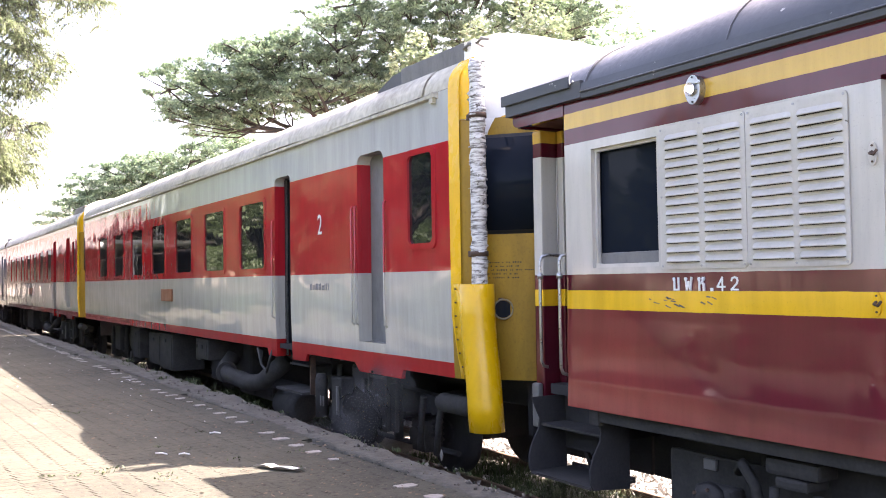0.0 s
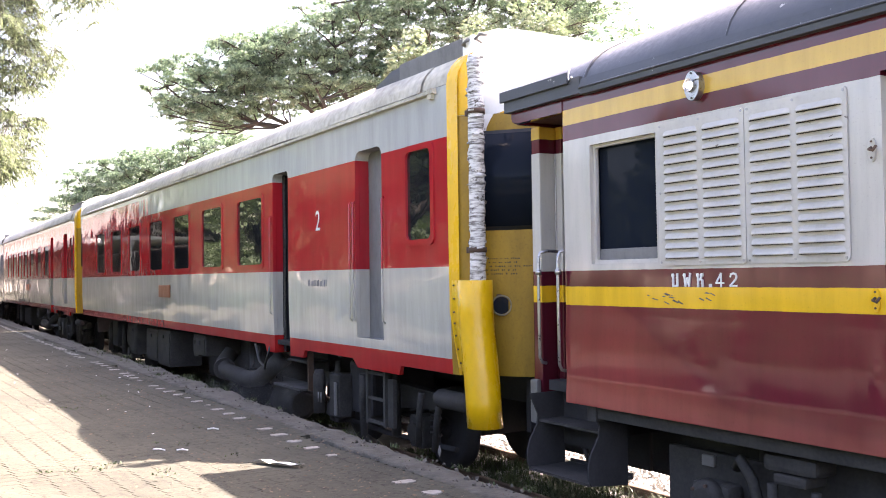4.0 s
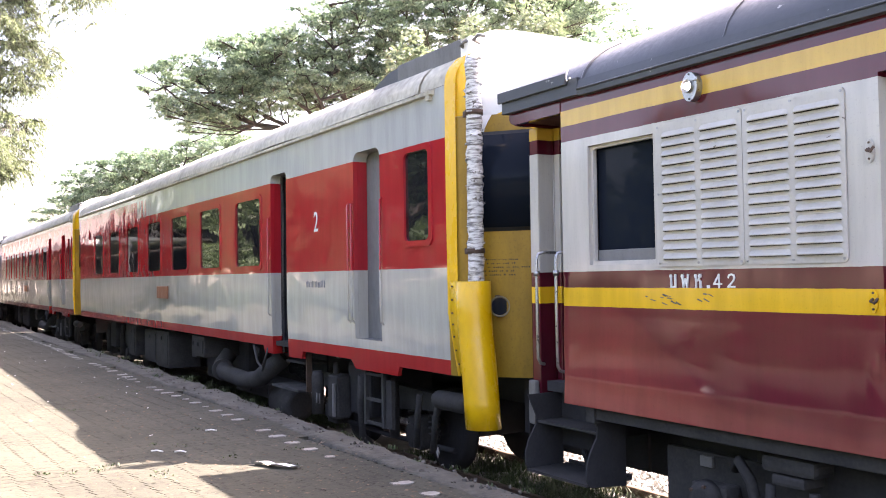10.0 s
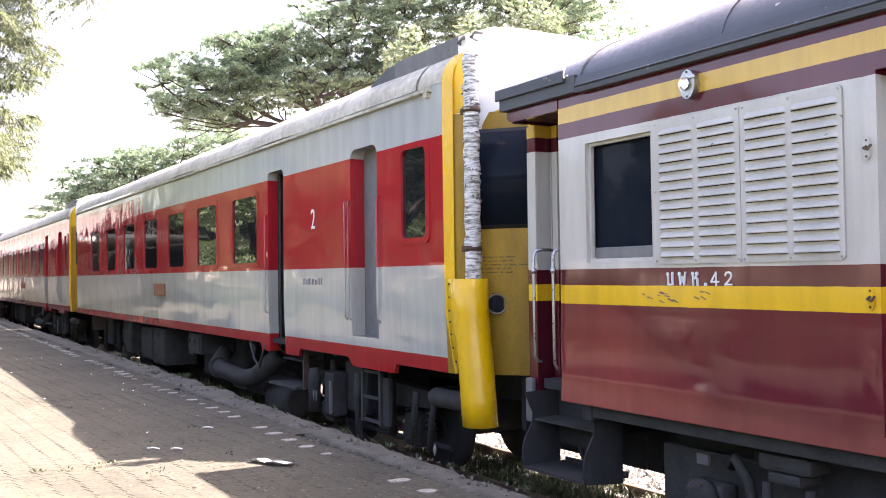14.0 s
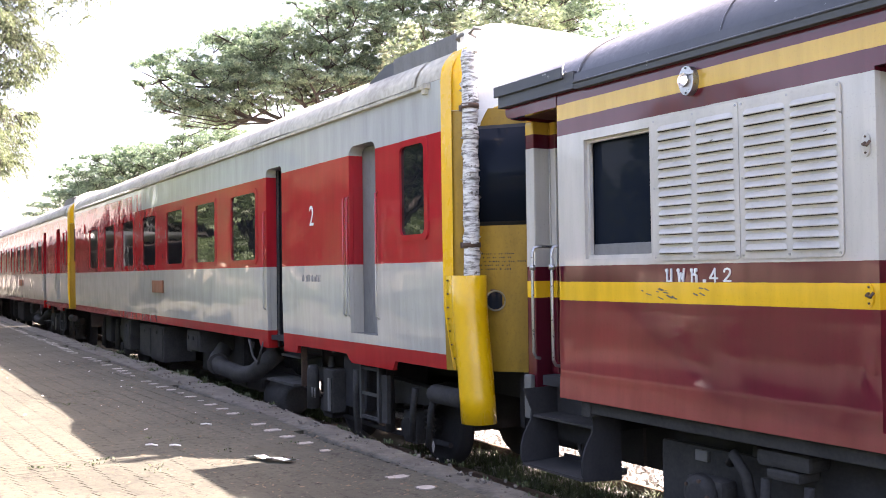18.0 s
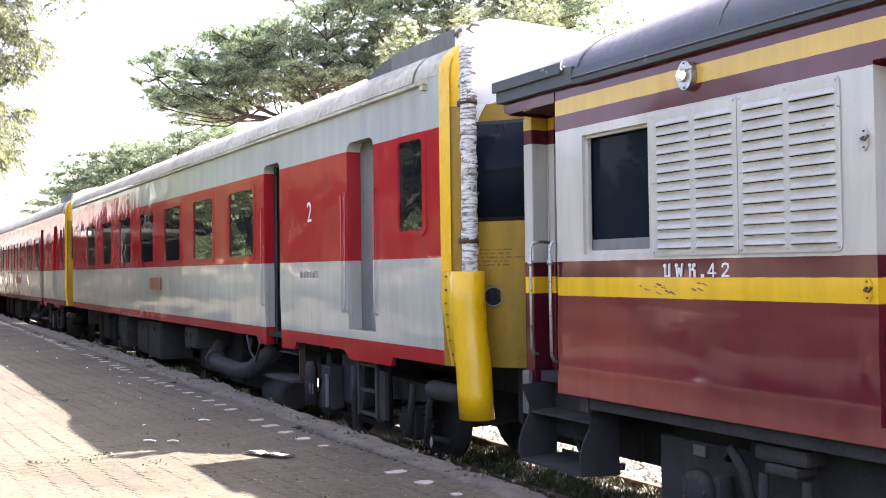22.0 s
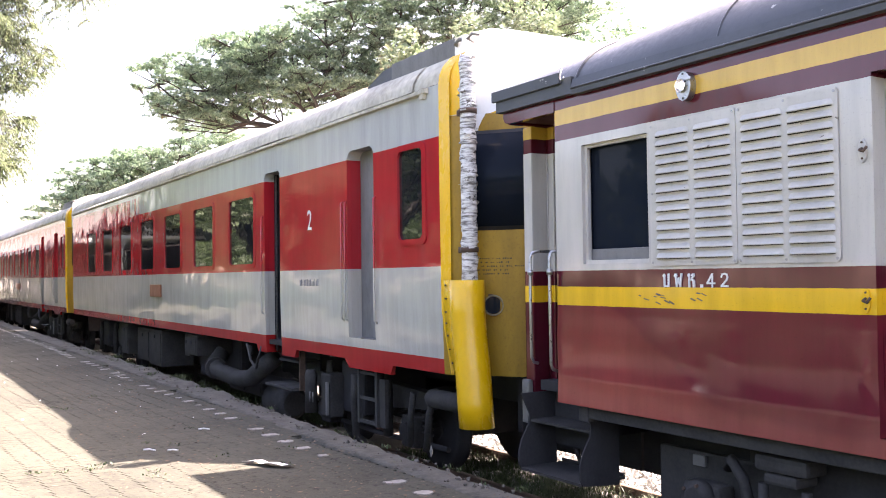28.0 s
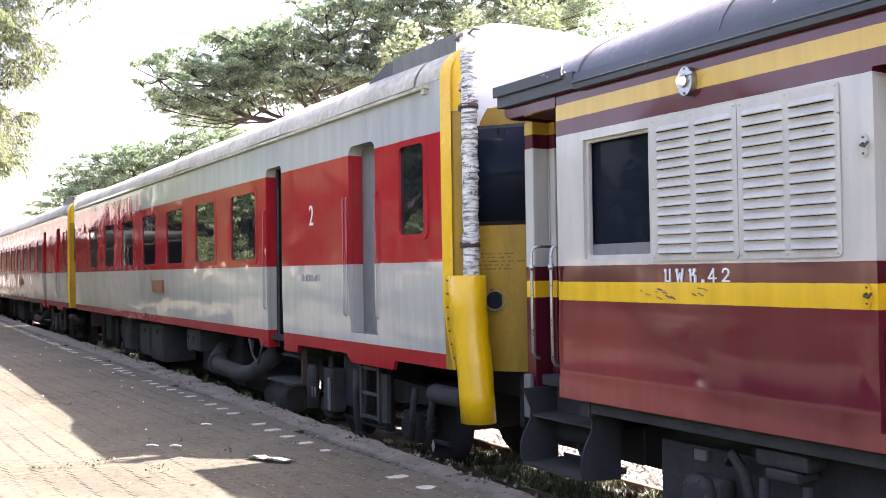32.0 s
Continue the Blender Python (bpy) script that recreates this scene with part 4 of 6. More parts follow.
# side lamp with oval flange
M_LENS, nt_, ns_, b_ = nodes_of("white_lamp_lens")
b_.inputs["Base Color"].default_value = (0.9, 0.9, 0.88, 1)
b_.inputs["Emission Color"].default_value = (1, 0.98, 0.94, 1)
b_.inputs["Emission Strength"].default_value = 1.2
lx, lz = -3.475, 2.45
bm = bmesh.new()
prism(bm, [(lx + 0.062 * math.cos(a), lz + 0.092 * math.sin(a)) for a in [2 * math.pi * k / 28 for k in range(28)]], "y", -0.05, 0.005)
sl_ = part("side_lamp", bm, M_STEEL, van, "oval metal side lamp with a white lens")
part("lens", tubed([(lx - 0.012, -0.045, lz + 0.004), (lx - 0.012, -0.07, lz + 0.004), (lx - 0.012, -0.082, lz + 0.004)], [0.022, 0.020, 0.010], 20), M_LENS, sl_)
part("lamp_rim", tubed([(lx - 0.012, -0.05, lz + 0.004), (lx - 0.012, -0.068, lz + 0.004)], 0.042, 20, cap=False), M_STEEL, sl_)
part("lamp_tab", boxed(lx + 0.02, lx + 0.075, -0.062, -0.051, lz + 0.03, lz + 0.05, bevel=0.003), M_STEEL, sl_)
for dz in (0.078, -0.078):
    part("lamp_screw", tubed([(lx, -0.05, lz + dz), (lx, -0.055, lz + dz)], 0.007, 8), M_RUBBER, sl_)
# hasps beside the luggage door
for z in (1.90, 1.122):
    bm = bmesh.new()
    prism(bm, [(-2.288 + 0.024 * math.cos(a), z + 0.062 * math.sin(a)) for a in [2 * math.pi * k / 20 for k in range(20)]], "y", -0.012, 0.003)
    h_ = part("hasp", bm, M_LOUVRE if z > 1.5 else M_YELLOW, van, "small oval door hasp")
    part("hook", tubed([(-2.29, -0.012, z + 0.01), (-2.285, -0.04, z), (-2.262, -0.045, z - 0.01), (-2.25, -0.03, z + 0.015)], 0.008, 8), M_RUSTY, h_)
    for dz in (0.042, -0.042):
        part("rivet", tubed([(-2.288, -0.012, z + dz), (-2.288, -0.017, z + dz)], 0.006, 8), M_RUSTY, h_)


rs = random.Random(12)
M_SCRATCH = surface("scraped_primer", (0.05, 0.04, 0.03), (0.18, 0.15, 0.10), 0.8, 0, 9, 60, 0)
for k in range(20):
    x = rs.choice((rs.gauss(-3.78, 0.09), rs.gauss(-3.55, 0.15), rs.uniform(-3.1, -2.8)))
    z = rs.uniform(1.075, 1.155)
    w, t_ = rs.uniform(0.012, 0.05), rs.uniform(0.002, 0.006)
    a = rs.uniform(-0.7, -0.1)
    part("scratch", prismed([(x, z), (x + w, z + w * a * 0.6), (x + w + 0.01, z + w * a * 0.6 + t_), (x + 0.008, z + t_ * 1.5)], "y", -0.0015, 0.002), M_SCRATCH, van)


# ---- lettering ----
M_LETTER = plain_paint("white_lettering", (0.75, 0.75, 0.73), 0.5, 0, 0.15)


def lettered(text, x, z, width, height, y, parent, mat):
    """One sign fitted into a box of that width and height, on the side that faces -y."""
    cu = bpy.data.curves.new("letter", "FONT")
    cu.body, cu.extrude = text, 0.002
    ob = bpy.data.objects.new("letter", cu)
    scene.collection.objects.link(ob)
    me = bpy.data.meshes.new_from_object(ob.evaluated_get(bpy.context.evaluated_depsgraph_get()))
    bpy.data.objects.remove(ob)
    co = np.array([v.co[:] for v in me.vertices])
    lo, hi = co.min(0), co.max(0)
    sx, sz = width / (hi[0] - lo[0]), height / (hi[1] - lo[1])
    o = origin_of(parent)
    for v in me.vertices:
        v.co = Vector((x + (v.co.x - lo[0]) * sx, y + v.co.z, z + (v.co.y - lo[1]) * sz)) - o
    me.materials.append(mat)
    ob = new("letter", me)
    ob.parent = parent
    return ob


def stroked(lines, x, z, w, h, y, parent, mat, thick=0.015):
    """A letter drawn with level brush strokes; lines are paths in a unit box."""
    bm_ = bmesh.new()
    k_ = 0
    for line in lines:
        pts = [(x + w * p, z + h * q) for p, q in line]
        for (xa, za), (xb, zb) in zip(pts, pts[1:]):
            ln = math.hypot(xb - xa, zb - za)
            nx, nz = -(zb - za) / ln * thick / 2, (xb - xa) / ln * thick / 2
            ex, ez = (xb - xa) / ln * thick * 0.4, (zb - za) / ln * thick * 0.4
            prism(bm_, [(xa - ex + nx, za - ez + nz), (xa - ex - nx, za - ez - nz), (xb + ex - nx, zb + ez - nz), (xb + ex + nx, zb + ez + nz)], "y", y - 0.0005 * k_, y + 0.004 + 0.0005 * k_)
            k_ += 1
    return part("letter", bm_, mat, parent)


def loop(p, q, r_=0.10):
    return [(p + r_ * math.cos(k * math.pi / 3), q + r_ * 0.8 * math.sin(k * math.pi / 3)) for k in range(7)]


BO = [loop(0.16, 0.88), [(0.22, 0.80), (0.22, 0.06), (0.86, 0.06), (0.86, 0.98)]]
PHO = [loop(0.14, 0.88), [(0.16, 0.78), (0.28, 0.06), (0.50, 0.66), (0.72, 0.06), (0.88, 0.98)]]
HO = [loop(0.14, 0.88), [(0.20, 0.80), (0.20, 0.02)], [(0.20, 0.46), (0.52, 0.60), (0.68, 0.78)], loop(0.74, 0.88), [(0.60, 0.58), (0.82, 0.46), (0.84, 0.02)]]
for lines_, x, w in ((BO, -3.722, 0.058), (PHO, -3.622, 0.070), (HO, -3.508, 0.062)):
    stroked(lines_, x, 1.187, w, 0.084, -0.006, van, M_LETTER, 0.0105)
stroked([[(0.3, 0.5), (0.7, 0.5)]], -3.405, 1.185, 0.018, 0.018, -0.006, van, M_LETTER, 0.02)
stroked([[(0.66, 0.02), (0.66, 0.96), (0.06, 0.28), (0.95, 0.28)]], -3.355, 1.187, 0.066, 0.084, -0.006, van, M_LETTER, 0.0105)
stroked([[(0.08, 0.74), (0.2, 0.92), (0.5, 0.97), (0.8, 0.9), (0.88, 0.72), (0.78, 0.52), (0.1, 0.08), (0.92, 0.08)]], -3.245, 1.187, 0.060, 0.084, -0.006, van, M_LETTER, 0.0105)
lettered("2", -9.50, 1.836, 0.115, 0.235, -0.006, rail1, M_LETTER)
M_STENCIL = surface("faded_stencil_paint", (0.13, 0.13, 0.14), (0.22, 0.22, 0.23), 0.5, 0, 5, 40, 0)
# carriage number on the railcar, too blurred to read: plain strokes
rr = random.Random(3)
x = -9.75
while x < -9.2:
    w = rr.uniform(0.008, 0.014)
    part("stencil_bar", boxed(x, x + w, -0.0055, 0.002, 1.172, 1.172 + rr.choice((0.06, 0.08, 0.07))), M_STENCIL, rail1)
    x += w + rr.uniform(0.022, 0.044)

# ---- bogies and underfloor equipment ----


def bogie(parent, xc, span=2.1):
    for xw in (xc - span / 2, xc + span / 2):
        for y in (0.83, 1.87):
            wheel = part("wheel", tubed([(xw, y - 0.02, RAIL + 0.43), (xw, y, RAIL + 0.43), (xw, y + 0.11, RAIL + 0.43), (xw, y + 0.13, RAIL + 0.43)], [0.36, 0.43, 0.43, 0.45] if y < 1 else [0.45, 0.43, 0.43, 0.36], 28), M_FRAME, parent)
            part("hub", tubed([(xw, y - 0.05, RAIL + 0.43), (xw, y + 0.18, RAIL + 0.43)], 0.12, 14), M_FRAME, wheel)
        part("axle", tubed([(xw, 0.7, RAIL + 0.43), (xw, 2.1, RAIL + 0.43)], 0.07, 10), M_FRAME, parent)
        for y in (0.55, 2.15):
            ax = part("axle_box", boxed(xw - 0.14, xw + 0.14, y - 0.12, y + 0.12, RAIL + 0.26, RAIL + 0.60, bevel=0.03), M_UNDER, parent)
            part("axle_cap", tubed([(xw, y - 0.17, RAIL + 0.43), (xw, y - 0.11, RAIL + 0.43)], 0.10, 16), M_UNDER, ax)
            for dx in (-0.22, 0.22):
                pts = [(xw + dx + 0.055 * math.cos(t_ * 0.9), y + 0.055 * math.sin(t_ * 0.9), RAIL + 0.40 + 0.0085 * t_) for t_ in range(36)]
                part("coil_spring", tubed(pts, 0.014, 6), M_UNDER, ax)
    for y in (0.48, 2.2):
        o = [(xc - span / 2 - 0.42, RAIL + 0.70), (xc - span / 2 - 0.42, RAIL + 0.86), (xc - 0.45, RAIL + 0.90), (xc - 0.3, RAIL + 0.72), (xc + 0.3, RAIL + 0.72), (xc + 0.45, RAIL + 0.90), (xc + span / 2 + 0.42, RAIL + 0.86), (xc + span / 2 + 0.42, RAIL + 0.70), (xc + 0.5, RAIL + 0.62), (xc + 0.3, RAIL + 0.42), (xc - 0.3, RAIL + 0.42), (xc - 0.5, RAIL + 0.62)]
        part("bogie_frame", prismed(o, "y", y, y + 0.13), M_UNDER, parent, "cast steel bogie side frame")
    part("bolster", boxed(xc - 0.3, xc + 0.3, 0.3, 2.5, RAIL + 0.5, RAIL + 1.1, bevel=0.04), M_FRAME, parent)
    part("transom", boxed(xc - 1.3, xc + 1.3, 1.1, 1.7, RAIL + 0.35, RAIL + 0.9), M_FRAME, parent)
    for xs in (-0.75, 0.75):
        part("damper", tubed([(xc + xs, 0.36, RAIL + 0.35), (xc + xs, 0.36, RAIL + 0.78), (xc + xs, 0.36, RAIL + 1.05)], [0.055, 0.055, 0.035], 12), M_UNDER, parent)
    part("brake_rigging", tubed([(xc - 1.6, 0.6, RAIL + 0.30), (xc, 0.62, RAIL + 0.26), (xc + 1.6, 0.6, RAIL + 0.30)], 0.03, 8), M_FRAME, parent)


def underfloor(car, d):
    bogie(car, -8.95 + d)
    bogie(car, -22.4 + d)
    part("centre_sill", boxed(-24.8 + d, -6.5 + d, 1.1, 1.7, 0.0, 0.39), M_FRAME, car)
    # added dark boxes close the see-through underside and set where sun reaches the ballast
    part("far_filler_box", boxed(-20.3 + d, -15.6 + d, 2.1, 2.44, -0.85, 0.39, bevel=0.03), M_FRAME, car)
    for fa, fb, fz, fy in ((-24.8, -15.45, -0.88, 2.45), (-15.45, -14.75, -0.70, 2.45), (-14.75, -10.6, -0.88, 2.45), (-10.598, -5.75, -0.57, 1.72)):
        part("far_filler_box", boxed(fa + d, fb + d, fy, fy + 0.25, fz, 0.39), M_FRAME, car)
    part("engine", boxed(-16.2 + d, -13.9 + d, 0.7, 2.0, -0.5, 0.36, bevel=0.08), M_FRAME, car)
    for xa, xb, za, zb, y in ((-19.9, -19.3, -0.30, 0.34, 0.12), (-18.55, -17.6, -0.33, 0.30, 0.14), (-17.5, -16.62, -0.36, 0.32, 0.12), (-15.25, -14.95, -0.05, 0.33, 0.16), (-14.9, -14.32, 0.0, 0.34, 0.1), (-13.9, -12.4, -0.50, -0.3, 0.5), (-21.0, -20.2, -0.2, 0.34, 0.3)):
        bx = part("equipment_box", boxed(xa + d, xb + d, y, y + 0.6, za, zb, bevel=0.02), M_UNDER, car, "grimy underfloor equipment box")
        part("box_lid", boxed(xa + 0.05 + d, xb - 0.05 + d, y - 0.015, y - 0.002, za + 0.06, zb - 0.06, bevel=0.005), M_UNDER, bx)
        part("latch", boxed((xa + xb) / 2 - 0.03 + d, (xa + xb) / 2 + 0.03 + d, y - 0.035, y - 0.016, zb - 0.16, zb - 0.1, bevel=0.004), M_FRAME, bx)
    part("silencer_pipe", tubed([(-13.75 + d, 0.35, 0.1), (-13.7 + d, 0.2, -0.06), (-13.4 + d, 0.15, -0.16), (-12.4 + d, 0.15, -0.20), (-11.9 + d, 0.16, -0.14), (-11.5 + d, 0.2, 0.05), (-11.4 + d, 0.35, 0.2)], 0.125, 16), M_UNDER, car, "fat curved exhaust silencer pipe")
    part("pipe_flange", tubed([(-13.55 + d, 0.16, -0.13), (-13.50 + d, 0.155, -0.135)], 0.17, 16), M_UNDER, car)
    part("air_tank", tubed([(-11.9 + d, 0.5, -0.45), (-11.85 + d, 0.5, -0.45), (-11.2 + d, 0.5, -0.45), (-11.15 + d, 0.5, -0.45)], [0.16, 0.22, 0.22, 0.16], 18), M_UNDER, car)
    part("filler_hose", tubed([(-11.7 + d, 0.02, 0.36), (-11.5 + d, 0.0, 0.15), (-11.35 + d, 0.02, 0.05), (-11.2 + d, 0.0, 0.2), (-11.15 + d, 0.03, 0.36)], 0.018, 8), M_RUBBER, car)
    part("filler_cap", tubed([(-11.72 + d, 0.06, 0.27), (-11.72 + d, 0.09, 0.27)], 0.07, 14), M_UNDER, car)
    # around the front bogie
    part("damper_pot", tubed([(-9.72 + d, 0.12, -0.36), (-9.72 + d, 0.12, 0.1), (-9.72 + d, 0.12, 0.16)], [0.075, 0.075, 0.05], 14), M_UNDER, car)
    for x in (-9.66, -9.58):
        part("pot_rod", tubed([(x + d, 0.08, -0.22), (x + d, 0.08, -0.10)], 0.01, 6), M_GREYBOX, car)
    part("brake_unit", boxed(-9.43 + d, -9.17 + d, 0.12, 0.3, -0.36, 0.14, bevel=0.02), M_UNDER, car)
    part("brake_lever", boxed(-9.22 + d, -9.18 + d, 0.08, 0.11, -0.33, 0.05, bevel=0.005), M_GREYBOX, car)
    part("sand_pipe", tubed([(-8.55 + d, 0.14, 0.2), (-8.58 + d, 0.14, -0.1), (-8.66 + d, 0.2, -0.5), (-8.7 + d, 0.5, -0.72)], 0.045, 10), M_UNDER, car)
    ladder = part("ladder_stile", boxed(-8.42 + d, -8.375 + d, 0.10, 0.14, -0.31, 0.30), M_STEP, car, "grey steel access ladder")
    part("ladder_stile", boxed(-8.01 + d, -7.965 + d, 0.10, 0.14, -0.31, 0.30), M_STEP, car)
    for z in (-0.28, -0.03, 0.24):
        part("rung", boxed(-8.372 + d, -8.012 + d, 0.105, 0.135, z - 0.016, z + 0.016), M_STEP, ladder)
    part("ladder_plate", boxed(-7.94 + d, -7.82 + d, 0.12, 0.16, -0.30, 0.20), M_UNDER, car)
    part("guard_iron", tubed([(-7.45 + d, 0.25, 0.1), (-7.5 + d, 0.25, -0.1), (-7.55 + d, 0.26, -0.45)], 0.035, 8), M_UNDER, car)
    part("guard_iron", tubed([(-7.05 + d, 0.25, 0.12), (-7.15 + d, 0.25, -0.1), (-7.22 + d, 0.26, -0.45)], 0.035, 8), M_UNDER, car)
    part("air_cylinder", tubed([(-6.98 + d, 0.16, 0.11), (-6.92 + d, 0.16, 0.11), (-6.42 + d, 0.16, 0.11), (-6.38 + d, 0.16, 0.11)], [0.06, 0.09, 0.09, 0.06], 16), M_UNDER, car)
    part("skirt_bracket", boxed(-9.05 + d, -8.98 + d, 0.06, 0.10, 0.36, 0.41, bevel=0.01), M_GREYBOX, car)


for c_, dd in ((rail1, d1), (rail2, d2), (rail3, d3)):
    underfloor(c_, dd)
part("tail_marker", prismed([(-6.93, -0.39), (-6.905, -0.335), (-6.88, -0.39), (-6.905, -0.445)], "y", 0.12, 0.13), M_MARK, rail1, "small white diamond plate")
bogie(van, -2.55, 2.0)
# another added dark box, blocking the bright gap under the van end
part("far_filler_box", boxed(-5.735, -3.0, 1.74, 1.96, -0.57, 0.335), M_FRAME, van)
part("axle_guard", boxed(-4.09, -2.6, 0.30, 0.36, -0.75, 0.090, bevel=0.02), M_UNDER, van)
part("bogie_crossbar", boxed(-4.1, -2.6, 0.46, 0.52, -0.1, 0.30), M_FRAME, van)
part("spring_hanger", boxed(-3.757, -3.652, 0.27, 0.297, -0.001, 0.071, bevel=0.006), M_GREYBOX, van)
part("axle_box", boxed(-3.737, -3.417, 0.14, 0.30, -0.55, -0.068, bevel=0.05), M_UNDER, van)
part("axle_cover", tubed([(-3.577, 0.07, -0.168), (-3.577, 0.09, -0.168), (-3.577, 0.15, -0.168)], [0.07, 0.115, 0.125], 24), M_UNDER, van, "round cover of the axle box")
for q_ in range(5):
    part("cover_bolt", tubed([(-3.577 + 0.095 * math.cos(q_ * 1.2566), 0.066, -0.168 + 0.095 * math.sin(q_ * 1.2566)), (-3.577 + 0.095 * math.cos(q_ * 1.2566), 0.088, -0.168 + 0.095 * math.sin(q_ * 1.2566))], 0.012, 6), M_RUSTY, van)
part("spring_seat", boxed(-3.12, -2.75, 0.1, 0.3, 0.10, 0.2, bevel=0.03), M_UNDER, van)
part("spring_seat", boxed(-3.05, -2.82, 0.1, 0.3, 0.03, 0.095, bevel=0.02), M_UNDER, van)
for x in (-3.08, -2.78):
    part("swing_link", tubed([(x, 0.14, 0.02), (x, 0.12, -0.3)], 0.03, 8), M_UNDER, van)
part("brake_hanger", tubed([(-3.4, 0.2, 0.05), (-3.34, 0.16, 0.12), (-3.26, 0.18, 0.0), (-3.2, 0.2, -0.3)], 0.035, 8), M_UNDER, van)
part("brake_cylinder", tubed([(-3.1, 0.05, -0.22), (-2.95, 0.05, -0.22)], 0.06, 12), M_UNDER, van)

# ---- trees ----
def leaf_mesh(name, pads, n, size, mat, parent, seed, droop=0.0, flat=0.55):
    """Many small leaf quads spread over flattened pads (x, y, z, rx, rz)."""
    g = np.random.default_rng(seed)
    w = np.array([p[3] ** 2 for p in pads])
    pick = g.choice(len(pads), n, p=w / w.sum())
    P = np.array([p[:5] for p in pads])[pick]
    v = g.normal(size=(n, 3))
    v /= np.linalg.norm(v, axis=1)[:, None]
    r = g.uniform(0.35, 1.0, n) ** 0.5
    c = P[:, :3] + v * (r[:, None]) * np.stack([P[:, 3], P[:, 3], P[:, 4]], 1)
    c[:, 2] += g.normal(scale=0.06, size=n)
    nrm = g.normal(size=(n, 3)) * flat + np.array([0, 0, 1.0])
    nrm /= np.linalg.norm(nrm, axis=1)[:, None]
    t1 = np.cross(nrm, g.normal(size=(n, 3)))
    t1 /= np.linalg.norm(t1, axis=1)[:, None]
    t1[:, 2] -= droop
    t2 = np.cross(nrm, t1)
    s1 = (size * g.uniform(0.6, 1.5, n))[:, None]
    s2 = s1 * 0.45
    quad = np.stack([c - t1 * s1, c - t2 * s2, c + t1 * s1, c + t2 * s2], 1).reshape(-1, 3)
    if parent:
        quad -= np.array(origin_of(parent))
    me = bpy.data.meshes.new(name)
    me.from_pydata(quad.tolist(), [], np.arange(4 * n).reshape(-1, 4).tolist())
    me.materials.append(mat)
    ob = new(name, me)
    ob.parent = parent
    return ob


def crown_pads(center, across, half, rise, n, seed, size=(1.2, 2.4), flatness=0.3, arch=1.0):
    """Layered pads in an umbrella crown; across is the angle of its long axis."""
    r = random.Random(seed)
    ca, sa = math.cos(across), math.sin(across)
    pads = []
    for k in range(n):
        a, q = r.uniform(0, 2 * math.pi), math.sqrt(r.random())
        u, w = half[0] * q * math.cos(a), half[1] * q * math.sin(a)
        lift = rise * (1 - q ** 2 * arch) * r.uniform(0.25, 1.0)
        s = r.uniform(*size)
        pads.append((center[0] + u * ca - w * sa, center[1] + u * sa + w * ca, center[2] + lift, s, s * flatness * r.uniform(0.7, 1.3)))
    return pads


def broad_tree(name, base, pads, n, size, mat, label, seed, trunk=0.5, flat=0.55, fork=0.35, limbs=14):
    tree = thing(name, base, label, "tree")
    r = random.Random(seed)
    b0 = Vector(base)
    top = sum((Vector(p[:3]) for p in pads), Vector()) / len(pads)
    fork_at = b0 + (top - b0) * fork
    part("trunk", tubed([b0 - Vector((0, 0, 0.3)), b0 + (fork_at - b0) * 0.5 + Vector((0.15, 0.1, 0)), fork_at], [trunk, trunk * 0.8, trunk * 0.7], 12), M_BARK, tree)
    for p in r.sample(pads, min(limbs, len(pads))):
        e = Vector(p[:3]) - Vector((0, 0, p[4] * 0.5))
        m = fork_at.lerp(e, 0.5) + Vector((r.uniform(-0.6, 0.6), r.uniform(-0.6, 0.6), 0.6))
        part("limb", tubed([fork_at, fork_at.lerp(m, 0.5) + Vector((0, 0, 0.2)), m, m.lerp(e, 0.6) + Vector((0, 0, 0.1)), e], [trunk * 0.5, trunk * 0.38, trunk * 0.26, trunk * 0.15, trunk * 0.06], 7), M_BARK, tree)
    leaf_mesh("crown", pads, n, size, mat, tree, seed)
    return tree


ACROSS = math.atan2(0.854, 0.520)


def between(profile, u):
    """Top and bottom of a crown's outline at u, from rows of (u, top, bottom)."""
    for (ua, ta, ba), (ub, tb, bb) in zip(profile, profile[1:]):
        if ua <= u <= ub:
            k = (u - ua) / (ub - ua)
            return ta + (tb - ta) * k, ba + (bb - ba) * k
    return profile[-1][1:]


